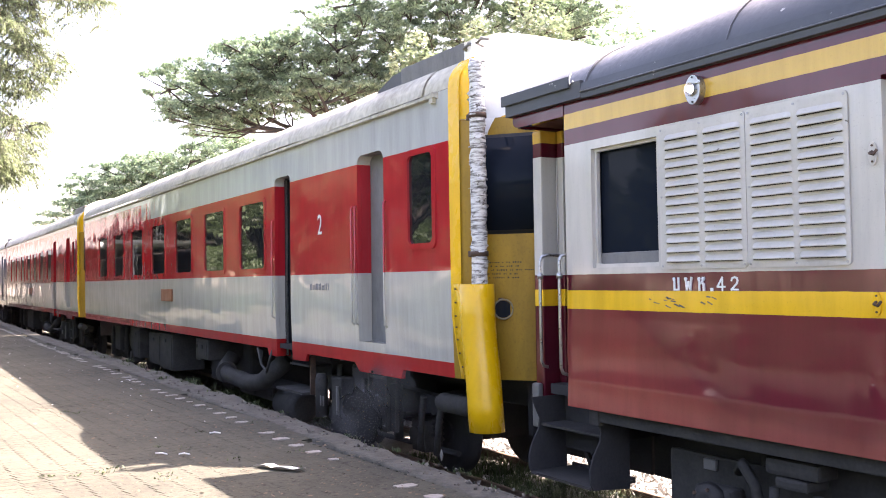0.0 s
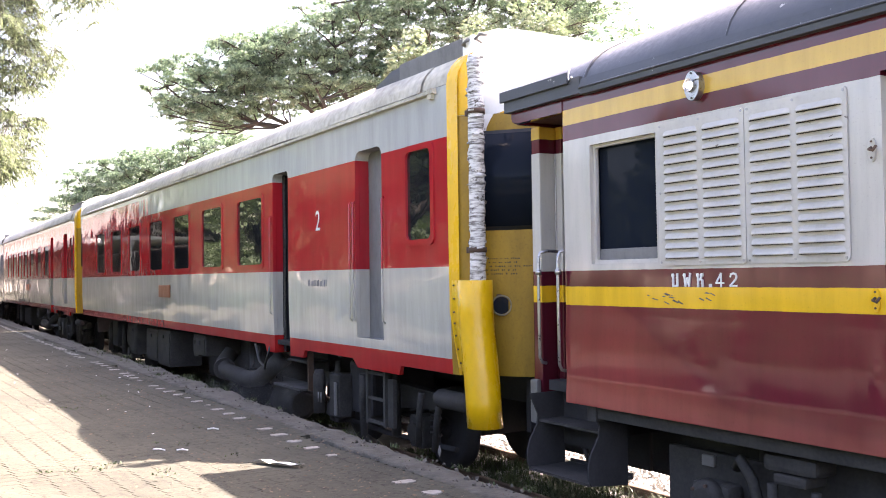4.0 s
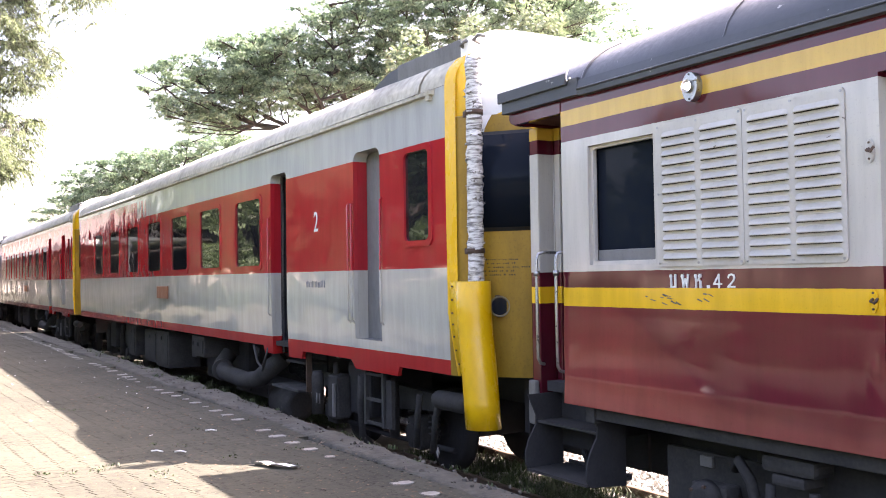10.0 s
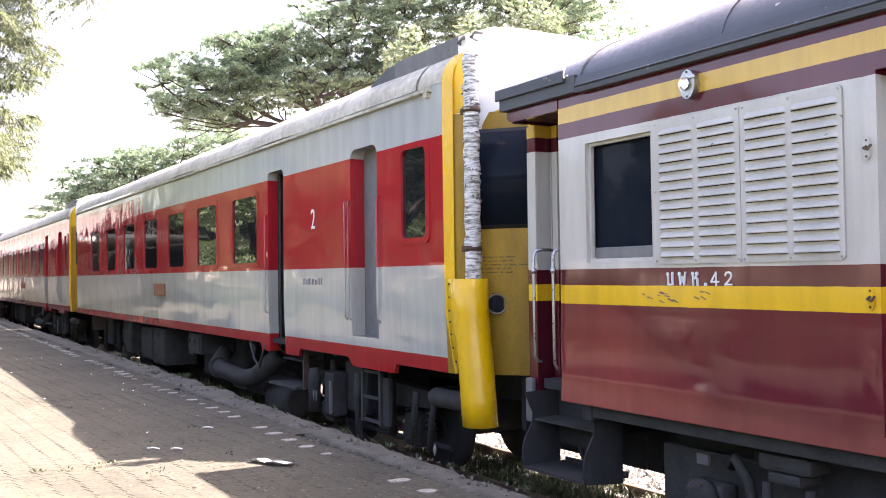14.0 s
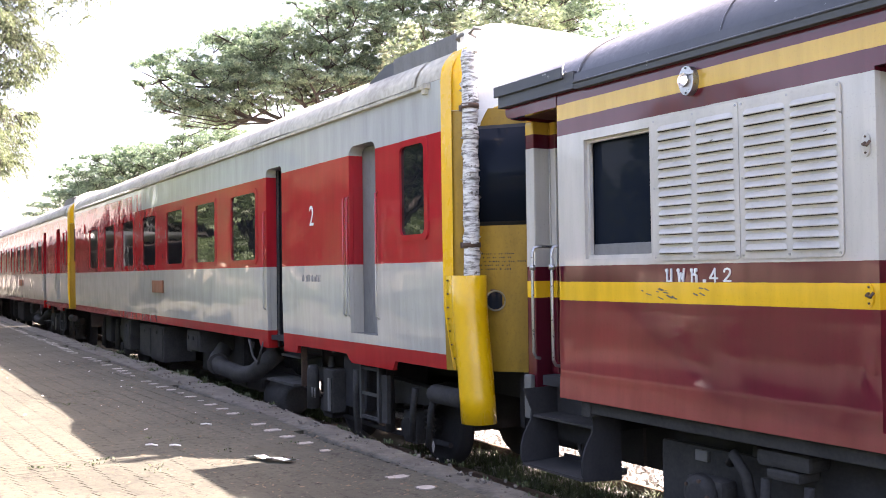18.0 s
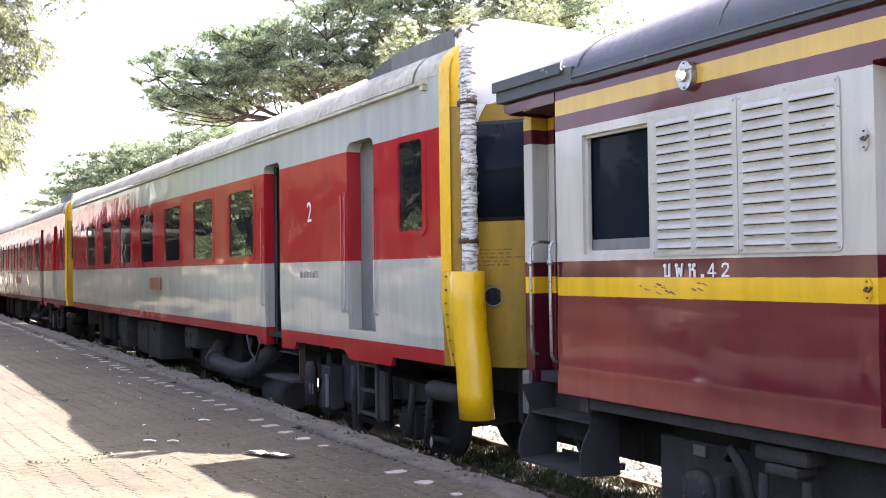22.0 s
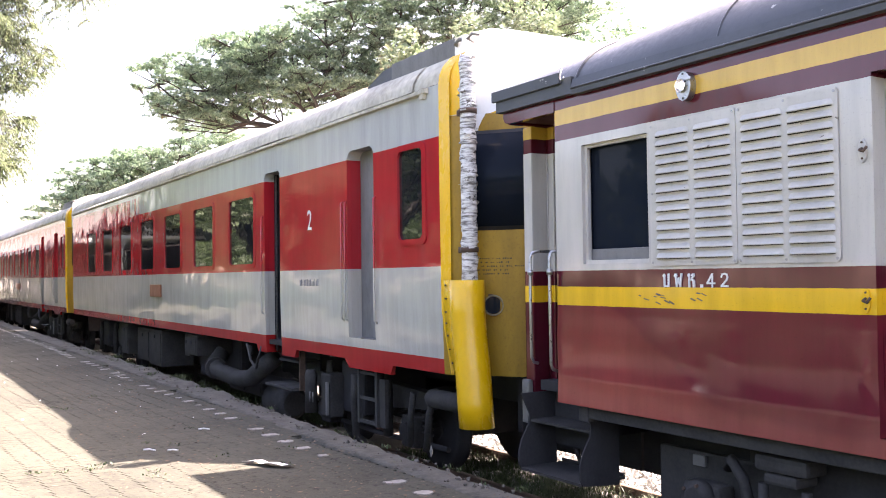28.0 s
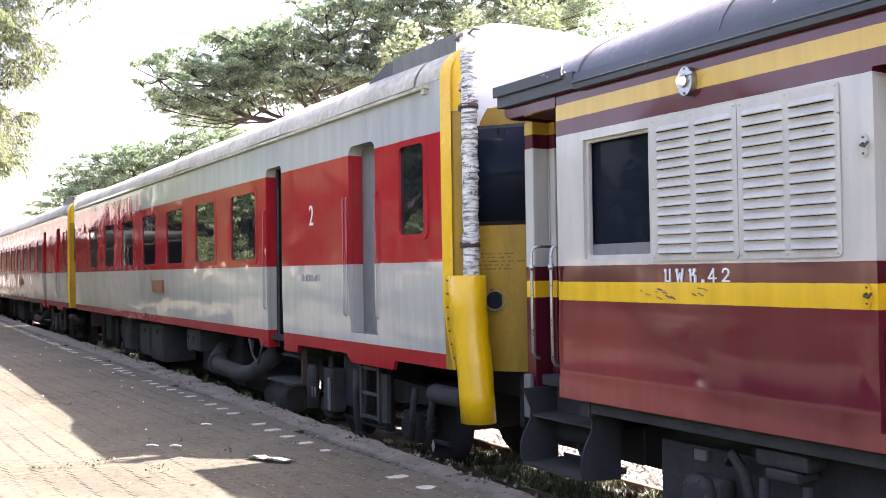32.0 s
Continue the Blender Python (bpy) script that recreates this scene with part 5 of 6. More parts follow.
def rain_tree(mid, lobes, fork, foot, label, seed, plate, deep, clumps, leaf, trunk=0.5):
    """A spreading crown of flat leaf plates, each of many clumps, on limbs that fan out from a fork.
    lobes: outlines in rows of (u, top, bottom) round mid, u along ACROSS; plate: half width of a plate; deep: half depth of the crown."""
    r = random.Random(seed)
    g = np.random.default_rng(seed)
    ca, sa = math.cos(ACROSS), math.sin(ACROSS)
    def world(u, w, v):
        return Vector((mid[0] + u * ca - w * sa, mid[1] + u * sa + w * ca, mid[2] + v))
    tree = thing("rain_tree", world(foot[0], foot[1], 0)[:2] + (-0.92,), label, "tree")
    plates = []
    for lobe in lobes:
        u0, u1 = lobe[0][0], lobe[-1][0]
        for _ in range(1500):
            u = u0 + (u1 - u0) * r.uniform(0.03, 0.98)
            pw = plate * r.uniform(0.5, 1.1) * min(1.0, 0.3 + (u - u0) / (3 * plate))
            u = max(u, u0 + 0.9 * pw)
            top, bot = between(lobe, u - 0.5 * pw)
            v = bot + 0.15 + (top - bot - 0.15) * r.random() ** 0.75
            v = min(v, top - 0.26 * pw)
            w = deep * r.uniform(-1, 1) * math.sqrt(max(0.05, min(1, (u - u0) / (2.5 * plate))))
            if all(((u - p[0]) / plate) ** 2 + ((w - p[1]) / (1.1 * plate)) ** 2 + ((v - p[2]) / (0.42 * plate)) ** 2 > 0.95 for p in plates):
                plates.append((u, w, v, pw))
    # clumps of leaves over each plate, domed on top
    P = np.array(plates)
    per = np.maximum(6, (clumps * (P[:, 3] / plate) ** 2)).astype(int)
    idx = np.repeat(np.arange(len(P)), per)
    n = len(idx)
    ang, q = g.uniform(0, 2 * np.pi, n), np.sqrt(g.random(n))
    lean = 1 + 0.35 * np.sin(3 * ang + P[idx, 0] * 5) + 0.2 * np.sin(5 * ang + P[idx, 1] * 3)
    R = P[idx, 3] * q * lean
    cu, cw = P[idx, 0] + R * np.cos(ang), P[idx, 1] + R * np.sin(ang)
    cv = P[idx, 2] + P[idx, 3] * (0.17 * (1 - q ** 2) - 0.10 * q ** 3 + g.normal(scale=0.07, size=n))
    size = leaf * g.uniform(1.8, 3.6, n)
    m = 44
    li = np.repeat(np.arange(n), m)
    off = g.normal(size=(n * m, 3)) * np.array([0.62, 0.62, 0.30]) * size[li][:, None]
    cu, cw, cv = cu[li] + off[:, 0], cw[li] + off[:, 1], cv[li] + off[:, 2]
    c = np.stack([mid[0] + cu * ca - cw * sa, mid[1] + cu * sa + cw * ca, mid[2] + cv], 1)
    nrm = off / size[li][:, None] * np.array([0.7, 0.7, 1.6]) + g.normal(size=off.shape) * 0.35 + np.array([0, 0, 0.75])
    nrm /= np.linalg.norm(nrm, axis=1)[:, None]
    t1 = np.cross(nrm, g.normal(size=off.shape))
    t1 /= np.linalg.norm(t1, axis=1)[:, None]
    t2 = np.cross(nrm, t1)
    s1 = (leaf * g.uniform(0.6, 1.35, len(c)))[:, None]
    quad = np.stack([c - t1 * s1, c - t2 * s1 * 0.45, c + t1 * s1, c + t2 * s1 * 0.45], 1).reshape(-1, 3) - np.array(origin_of(tree))
    me = bpy.data.meshes.new("crown")
    me.from_pydata(quad.tolist(), [], np.arange(4 * len(c)).reshape(-1, 4).tolist())
    me.materials.append(M_LEAF)
    new("crown", me).parent = tree
    # trunk, main limbs and the branches that carry the plates
    f0 = world(fork[0], foot[1] * 0.6, fork[1])
    b0 = world(foot[0], foot[1], 0)
    b0.z = -1.2
    part("trunk", tubed([b0, b0.lerp(f0, 0.5) + Vector((0.15, 0.1, 0)), f0], [trunk, trunk * 0.8, trunk * 0.7], 12), M_BARK, tree)
    ways = []
    for k in range(15):
        u, w, v, pw = plates[int(len(plates) * (k + 0.5) / 15)]
        end = world(u, w, v - 0.1)
        rise = 0.15 * (end - f0).length
        pts = [f0.lerp(end, q_) + Vector((r.uniform(-1, 1), r.uniform(-1, 1), r.uniform(-0.5, 1))) * rise * 0.5 * math.sin(math.pi * q_) + Vector((0, 0, -rise * 0.9 * math.sin(math.pi * q_))) for q_ in (0, 0.15, 0.3, 0.45, 0.6, 0.75, 0.9, 1)]
        part("limb", tubed(pts, [trunk * w_ for w_ in (0.42, 0.34, 0.28, 0.23, 0.18, 0.13, 0.08, 0.04)], 7), M_BARK, tree)
        ways += pts[2:]
    bm_ = bmesh.new()
    for u, w, v, pw in plates:
        end = world(u, w, v - 0.06 * pw)
        st = min(ways, key=lambda p: (p - end).length + (3 if p.z > end.z else 0))
        mid_ = st.lerp(end, 0.55) + Vector((r.uniform(-0.2, 0.2), r.uniform(-0.2, 0.2), -0.08)) * (end - st).length
        tube(bm_, [st, mid_, end], [trunk * 0.11, trunk * 0.07, trunk * 0.03], 5, cap=False)
        for q_ in range(4):
            a = r.uniform(0, 6.28)
            tip = world(u + 0.7 * pw * math.cos(a), w + 0.7 * pw * math.sin(a), v + 0.05 * pw)
            tube(bm_, [mid_.lerp(end, 0.6), end.lerp(tip, 0.5), tip], [trunk * 0.04, trunk * 0.03, trunk * 0.012], 4, cap=False)
    tagged(part("branchwork", bm_, M_BARK, tree), kind="stuff")
    return tree


CROWN = [(-6.9, 3.3, 2.8), (-6.0, 3.4, 1.4), (-5.2, 3.6, 0.5), (-4.0, 3.6, 0.3), (-3.3, 4.3, 0.4), (-1.8, 4.7, 0.9), (-0.4, 5.2, 1.3), (1.0, 5.1, 1.4), (3.1, 4.6, 1.7), (5.7, 4.7, 2.3)]
CROWN_HIGH = [(0.1, 6.0, 5.7), (1.2, 6.2, 5.5), (2.6, 6.2, 4.6), (3.6, 6.3, 4.0), (5.0, 7.3, 3.6), (7.3, 8.1, 3.9), (10.4, 8.1, 4.3), (13.0, 6.8, 4.4), (14.7, 5.9, 5.0)]
CROWN_FAR = [(-8.2, -3.9, -4.6), (-6.2, -2.1, -4.2), (-4.1, -0.3, -3.7), (-2.3, 0.7, -3.2), (0.2, 1.6, -2.3), (2.8, 1.7, -1.4), (4.8, 2.8, -0.7), (6.7, 2.8, 0.5), (9.5, 2.2, 0.2)]
rain_tree((-38.97, 11.16, 7.64), [CROWN, CROWN_HIGH], (3.2, 0.2), (4.6, 0.8), "large spreading rain tree with layered dark green crown", 11, 1.2, 2.4, 40, 0.062)
rain_tree((-75.37, 12.78, 10.36), [CROWN_FAR], (2.0, -3.5), (2.5, 0.5), "distant rain tree with layered dark green crown", 12, 1.7, 3.0, 34, 0.095)
broad_tree("pale_leaved_tree", (-20.5, 8.0, -0.92), crown_pads((-20.3, 7.4, 5.5), ACROSS, (0.75, 0.6), 2.9, 18, 13, (0.22, 0.5), 1.2), 3200, 0.075, M_LEAF_PALE, "slender tree with large pale green leaves", 3, 0.10)
broad_tree("pale_leaved_tree", (-20.0, 11.0, -0.92), crown_pads((-20.2, 10.9, 6.6), ACROSS, (1.9, 1.2), 3.0, 26, 17, (0.3, 0.6), 1.0), 4200, 0.08, M_LEAF_PALE, "tree with large pale green leaves beside the rain tree", 7, 0.12)
broad_tree("leafy_tree", (-19.0, 13.6, -0.92), crown_pads((-18.9, 13.7, 6.2), ACROSS, (2.2, 1.5), 3.6, 34, 18, (0.5, 1.0), 0.7), 9000, 0.08, M_LEAF, "dense green tree behind the railcar", 8, 0.18)


EDGE = [(2.6, 1.5), (1.83, 1.15), (1.3, 0.62), (0.87, 0.55), (0.61, 0.86), (0.39, 0.95), (0.17, 0.76), (-0.09, 0.86), (-0.3, 0.50), (-0.52, 0.70), (-0.78, 0.62), (-1.13, 0.64), (-1.39, 0.42), (-1.62, 0.02)]


def feathery_tree():
    """Sprays of narrow leaves on thin twigs, hung in uneven masses from branches that reach over the platform."""
    tree = thing("feathery_tree", (-17.6, -5.4, 0.0), "feathery light green tree drooping over the platform", "tree")
    r = random.Random(21)
    ax, ay = math.cos(ACROSS), math.sin(ACROSS)
    hub = Vector((-17.6, -5.4, 3.6))
    part("trunk", tubed([(-17.6, -5.4, -0.3), (-17.5, -5.3, 1.8), tuple(hub)], [0.22, 0.18, 0.15], 10), M_BARK, tree)
    def world(u, v, dep):
        return Vector((-14.84 + u * ax - dep * ay, -2.89 + u * ay + dep * ax, 4.33 + v))
    def edge(v):
        for (va, ua), (vb, ub) in zip(EDGE, EDGE[1:]):
            if vb <= v <= va:
                return ua + (ub - ua) * (va - v) / (va - vb)
        return -9
    heads = []
    while len(heads) < 560:
        v, dep = r.uniform(-1.6, 2.5), r.uniform(-0.8, 0.8)
        u = edge(v) - 0.20 - 1.9 * r.random() ** 1.5
        gap = noise.noise((u * 1.9 + 3, v * 1.7, 4.0))
        if u > -2.0 and gap > -0.30 and not (0.15 < u < 0.5 and -0.38 < v < -0.12):
            heads.append((u, v, dep, 1.0))
    for k in range(34):
        v = r.uniform(0.75, 1.5)
        heads.append((r.uniform(0.85, 1.75), v if r.random() < 0.4 else r.uniform(1.1, 1.5), r.uniform(-0.3, 0.3), 0.5))
    quads, twigs = [], bmesh.new()
    mains = [world(*p) for p in ((-0.3, 1.6, 0), (0.3, 1.3, 0.2), (-0.4, 0.6, -0.2), (0.3, 0.5, 0.1), (-0.4, -0.2, 0.1), (0.2, -0.5, 0), (-0.5, -1.0, 0), (1.0, 1.62, 0), (1.5, 1.5, 0), (-1.6, 1.2, 0), (-1.6, 0.0, 0))]
    for mid in mains:
        bend = hub.lerp(mid, 0.55) + Vector((0, 0, 0.9))
        part("branch", tubed([hub, hub.lerp(bend, 0.6) + Vector((0, 0, 0.25)), bend, bend.lerp(mid, 0.6) + Vector((0, 0, 0.2)), mid], [0.07, 0.05, 0.03, 0.018, 0.007], 6), M_BARK, tree)
    for u, v, dep, full in heads:
        top = world(u - 0.08, v + 0.12, dep)
        near_ = min(mains, key=lambda p: (p - top).length)
        tube(twigs, [near_, near_.lerp(top, 0.5) + Vector((0, 0, 0.05)), top], 0.004, 4, cap=False)
        for k in range(int(r.uniform(9, 13) * full) + 2):
            a, ln = r.uniform(0, 6.28), r.uniform(0.16, 0.36)
            out = Vector((math.cos(a), math.sin(a), r.uniform(-0.9, 0.35)))
            pts = [top + out * (ln * q) + Vector((0, 0, -0.45 * ln * q * q)) for q in (0, 0.25, 0.5, 0.75, 1.0)]
            tube(twigs, pts, [0.003, 0.003, 0.002, 0.002, 0.001], 3, cap=False)
            for q in range(15):
                t_ = (q + r.random()) / 15 * 4
                i = min(3, int(t_))
                p = pts[i].lerp(pts[i + 1], t_ - i)
                along = (pts[i + 1] - pts[i]).normalized()
                side = along.cross(Vector((r.gauss(0, 1), r.gauss(0, 1), r.gauss(0, 1)))).normalized()
                d_ = (along * 0.7 + side * r.uniform(0.3, 0.9) + Vector((0, 0, -0.35))).normalized()
                s1, wd = r.uniform(0.035, 0.078), r.uniform(0.006, 0.011)
                nn = d_.cross(side).normalized()
                quads += [p, p + d_ * s1 * 0.45 + nn * wd, p + d_ * s1, p + d_ * s1 * 0.45 - nn * wd]
    tagged(part("twigwork", twigs, M_BARK, tree), kind="stuff")
    o = origin_of(tree)
    me = bpy.data.meshes.new("crown")
    me.from_pydata([tuple(q - o) for q in quads], [], [(4 * i, 4 * i + 1, 4 * i + 2, 4 * i + 3) for i in range(len(quads) // 4)])
    me.materials.append(M_LEAF_WILLOW)
    ob = new("crown", me)
    ob.parent = tree


feathery_tree()
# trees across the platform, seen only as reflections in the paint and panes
for k in range(9):
    x, y = 6.0 - 8.5 * k, -18 + 2.0 * math.sin(k * 2.1)
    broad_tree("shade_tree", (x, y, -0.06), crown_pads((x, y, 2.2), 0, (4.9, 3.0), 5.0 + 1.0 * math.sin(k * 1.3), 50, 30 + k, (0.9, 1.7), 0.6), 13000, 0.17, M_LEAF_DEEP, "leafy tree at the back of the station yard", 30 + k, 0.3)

# two trees added out of view to cut sky light on the rear side
for k, (x, y) in enumerate(((-21.0, -6.9), (-29.0, -6.7))):
    broad_tree("shade_tree", (x, y, -0.06), crown_pads((x, y, 3.6), 0, (5.5, 2.6), 4.6, 60, 90 + k, (0.7, 1.3), 0.6), 26000, 0.11, M_LEAF_DEEP, "unseen leafy tree added to shade the far part of the train", 90 + k, 0.26)
for k in range(6):
    x, y = -36.0 - 9.0 * k, -15.5 - 1.5 * math.cos(k * 1.9)
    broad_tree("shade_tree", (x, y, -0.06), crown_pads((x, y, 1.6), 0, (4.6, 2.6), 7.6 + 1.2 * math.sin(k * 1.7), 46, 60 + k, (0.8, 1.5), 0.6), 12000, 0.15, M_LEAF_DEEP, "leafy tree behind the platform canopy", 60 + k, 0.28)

# low shrubs behind the platform, mirrored in the paint
shrub_pads = []
rs_ = random.Random(77)
for k in range(420):
    s_ = rs_.uniform(0.3, 0.7)
    shrub_pads.append((rs_.uniform(-60, 6), rs_.uniform(-7.2, -5.7), rs_.uniform(0.15, 0.85), s_ * 1.1, s_ * 0.7))
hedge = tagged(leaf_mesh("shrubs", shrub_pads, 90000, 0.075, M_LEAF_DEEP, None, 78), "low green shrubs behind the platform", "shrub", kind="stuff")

# ---- platform canopy, farther along ----
def canopy():
    """A gabled platform roof on white posts with timber trusses."""
    c = thing("platform_canopy", (-53.0, -3.8, 0.0), "gabled platform canopy with dark roof on white posts", "canopy")
    x0, x1 = -106.0, -32.5
    for ya, za, yb, zb in ((-1.5, 2.75, -3.8, 3.9), (-3.8, 3.9, -6.2, 2.7)):
        bm = bmesh.new()
        prism(bm, [(ya, za), (yb, zb), (yb, zb + 0.05), (ya, za + 0.05)], "x", x0, x1)
        part("roof_slope", bm, M_TIN, c, "dark corrugated roof sheet")
    for k in range(37):
        x = x1 - 0.3 - 2.0 * k
        part("truss_tie", boxed(x - 0.05, x + 0.05, -6.0, -1.7, 2.72, 2.84), M_POST, c)
        for ya, za, yb, zb in ((-1.7, 2.74, -3.8, 3.8), (-6.0, 2.74, -3.8, 3.8)):
            part("rafter", tubed([(x, ya, za), (x, yb, zb)], 0.05, 6), M_POST, c)
        part("king_post", boxed(x - 0.04, x + 0.04, -3.84, -3.76, 2.84, 3.8), M_POST, c)
        if k % 2 == 0:
            for y in (-2.9, -5.2):
                p = part("post", boxed(x - 0.07, x + 0.07, y - 0.07, y + 0.07, 0.0, 2.72), M_POST, c, "white painted post")
                part("post_base", boxed(x - 0.12, x + 0.12, y - 0.12, y + 0.12, 0.0, 0.3, bevel=0.01), M_CONCRETE, p)
    part("fascia", boxed(x0, x1, -1.53, -1.49, 2.62, 2.82), M_VANROOF, c)
    part("gable_board", prismed([(-1.5, 2.65), (-3.8, 3.8), (-6.2, 2.6), (-6.2, 2.8), (-3.8, 4.02), (-1.5, 2.85)], "x", x1, x1 + 0.04), M_VANROOF, c)
    part("hanging_lamp", tubed([(x1 + 0.2, -1.75, 2.72), (x1 + 0.2, -1.75, 2.58), (x1 + 0.2, -1.75, 2.5)], [0.05, 0.14, 0.1], 14), M_POST, c, "round white hanging lamp")
    wall = part("back_wall", boxed(x0, x1 - 4, -6.5, -6.25, 0.0, 3.0), M_TIN, c, "dark timber station wall")


M_TIN = surface("dark_tin_roof", (0.03, 0.025, 0.022), (0.10, 0.085, 0.075), 0.7, 0, 1, 12, 0.3)
M_POST = plain_paint("white_post_paint", (0.62, 0.61, 0.58), 0.5)
canopy()

# ---- platform surface ----
PX, PY, SK = 0.115, 0.165, 0.034   # pitch along and across, and the saw-tooth of the ends


TURN = 0.045   # the courses run slightly askew to the kerb


def paver_outline(x, y, inset):
    g, k_ = inset, 0.0002
    return [(x + k_, y + g), (x + PX - k_, y + SK + g), (x + PX - k_, y + SK + PY - g), (x + k_, y + PY - g)]


def paver_faces(x, y, z, gap, verts, faces):
    base = len(verts)
    a, b2 = paver_outline(x, y, gap * 0.45), paver_outline(x, y, gap)
    verts += [(p, q, z - 0.05) for p, q in a] + [(p, q, z - 0.0012) for p, q in a] + [(p, q, z) for p, q in b2]
    for lo in (0, 4):
        for i in range(4):
            j = (i + 1) % 4
            faces.append((base + lo + i, base + lo + j, base + lo + 4 + j, base + lo + 4 + i))
    faces.append((base + 8, base + 9, base + 10, base + 11))


rp = random.Random(6)
verts, faces, near = [], [], []
rows_y = int((3.5) / PY)
for i in range(int(24.0 / PX)):
    x = -2.0 - PX * (i + 1)
    slip = TURN * (x + 5.0)
    first = int((slip - 0.0) / PY) - 1
    for j in range(first, first + rows_y):
        y = -1.43 - SK - PY * (j + 1) + slip
        if y + PY + SK > -1.33 or y < -4.9:
            continue
        z = noise.noise((x * 0.8, y * 0.8, 0)) * 0.008 + rp.uniform(-0.0002, 0.0002)
        if -6.3 < x < -4.4 and y > -3.75:
            near.append((x, y, z))
        else:
            paver_faces(x, y + rp.uniform(-0.0012, 0.0012), z - 0.002, rp.choice((0.0008, 0.0018, 0.003, 0.0045)), verts, faces)
me = bpy.data.meshes.new("pavers")
me.from_pydata(verts, [], faces)
me.materials.append(M_PAVERS)
pv = new("pavers", me)
pv.parent = platform
tagged(pv, kind="stuff")
far_pave = bmesh.new()
box(far_pave, -90, -26.0, -4.95, -1.43, -0.029, -0.004)
box(far_pave, -2.0, 30, -4.95, -1.43, -0.029, -0.004)
fp = part("paving", far_pave, M_PAVERS, platform)
shapes = []
for k in range(4):
    v_, f_ = [], []
    paver_faces(0, 0, 0, (0.0008, 0.0018, 0.003, 0.0045)[k], v_, f_)
    m_ = bpy.data.meshes.new("paver")
    m_.from_pydata(v_, [], f_)
    m_.materials.append(M_PAVER)
    shapes.append(m_)
for x, y, z in near:
    ob = new("paver", rp.choice(shapes))
    ob.parent = platform
    ob.location = (x, y, z - 0.002)

# worn white dashes painted along the edge
x = -3.75
k = 0
while x > -40:
    fade = rp.random()
    if not (-7.9 < x < -6.6 and fade < 0.55) and fade > 0.12:
        n = 11
        rx, ry = rp.uniform(0.038, 0.055), rp.uniform(0.055, 0.078)
        if fade < 0.4:
            rx, ry = rx * 0.6, ry * 0.5
        if x < -14:
            rx = 0.06
        yc = -1.62 + 0.02 * math.sin(x * 1.3)
        out = []
        for q in range(n):
            a = 2 * math.pi * q / n
            f = 1 / max(abs(math.cos(a)), abs(math.sin(a))) ** 0.8 * rp.uniform(0.78, 1.05)
            out.append((x + rx * f * math.cos(a) + 0.1 * ry * math.sin(a), yc + ry * f * math.sin(a)))
        zt = noise.noise((x * 0.8, yc * 0.8, 0)) * 0.008 + 0.004
        tagged(part("white_mark", prismed(out, "z", zt - 0.012, zt + 0.0005), M_MARK), "worn white painted dash along the platform edge", "platform marking", "white edge dashes")
    x -= 0.345
    k += 1

# paper strip, twigs and leaf litter
M_PAPER = plain_paint("crumpled_white_paper", (0.82, 0.82, 0.80), 0.7, 0, 0.1)
bm = bmesh.new()
loft(bm, [[(-5.53 + 0.036 * q + 0.02 * s_, -2.18 + 0.021 * q + 0.012 * math.sin(q * 0.9) - 0.075 * s_, 0.012 + 0.016 * abs(math.sin(q * 0.8)) + 0.008 * s_) for q in range(10)] for s_ in (-0.5, 0, 0.5)])
tagged(part("paper_strip", bm, M_PAPER), "crumpled strip of white paper on the pavers", "litter")
for xa, ya, xb, yb in ((-6.38, -2.67, -6.31, -2.60), (-6.25, -2.53, -6.20, -2.46), (-7.05, -2.06, -7.0, -1.98)):
    tagged(part("paper_scrap", tubed([(xa, ya, 0.016), ((xa + xb) / 2, (ya + yb) / 2, 0.022), (xb, yb, 0.014)], 0.005, 6), M_PAPER), "small rolled scrap of pale paper", "litter", "paper scraps")


def scatter(name, spots, mat, label, category, size, seed, lift=0.012):
    g = np.random.default_rng(seed)
    n = len(spots)
    c = np.array(spots)
    c[:, 2] += lift * g.uniform(0.3, 1, n)
    a = g.uniform(0, 6.28, n)
    s1 = g.uniform(size * 0.4, size, n)
    t1 = np.stack([np.cos(a), np.sin(a), g.uniform(-0.3, 0.3, n)], 1) * s1[:, None]
    t2 = np.stack([-np.sin(a), np.cos(a), g.uniform(-0.3, 0.3, n)], 1) * (s1 * 0.5)[:, None]
    q = np.stack([c - t1, c - t2, c + t1, c + t2], 1).reshape(-1, 3)
    me_ = bpy.data.meshes.new(name)
    me_.from_pydata(q.tolist(), [], np.arange(4 * n).reshape(-1, 4).tolist())
    me_.materials.append(mat)
    return tagged(new(name, me_), label, category, kind="stuff")


M_DEADLEAF = surface("dead_leaf", (0.035, 0.025, 0.015), (0.13, 0.095, 0.055), 0.9, 0, 5, 30, 0, per_island=0.4)
spots = [(rp.uniform(-14, -3), -1.45 - abs(rp.gauss(0, 1.1)), 0.0) for _ in range(1700)]
scatter("leaf_litter", spots, M_DEADLEAF, "dead leaves and grit on the pavers", "leaf litter", 0.022, 5)
spots = [(rp.uniform(-30, -7), -1.45 - abs(rp.gauss(0, 1.3)), 0.0) for _ in range(90)]
scatter("paper_bits", spots, M_PAPER, "tiny pale scraps on the pavers", "litter", 0.022, 7)


spots = [(rp.uniform(-16, -3), -1.2 - abs(rp.gauss(0, 1.4)), 0.0) for _ in range(4200)]
scatter("grit", spots, M_DEADLEAF, "dark grit and crumbs of soil on the pavers", "grit", 0.011, 9)


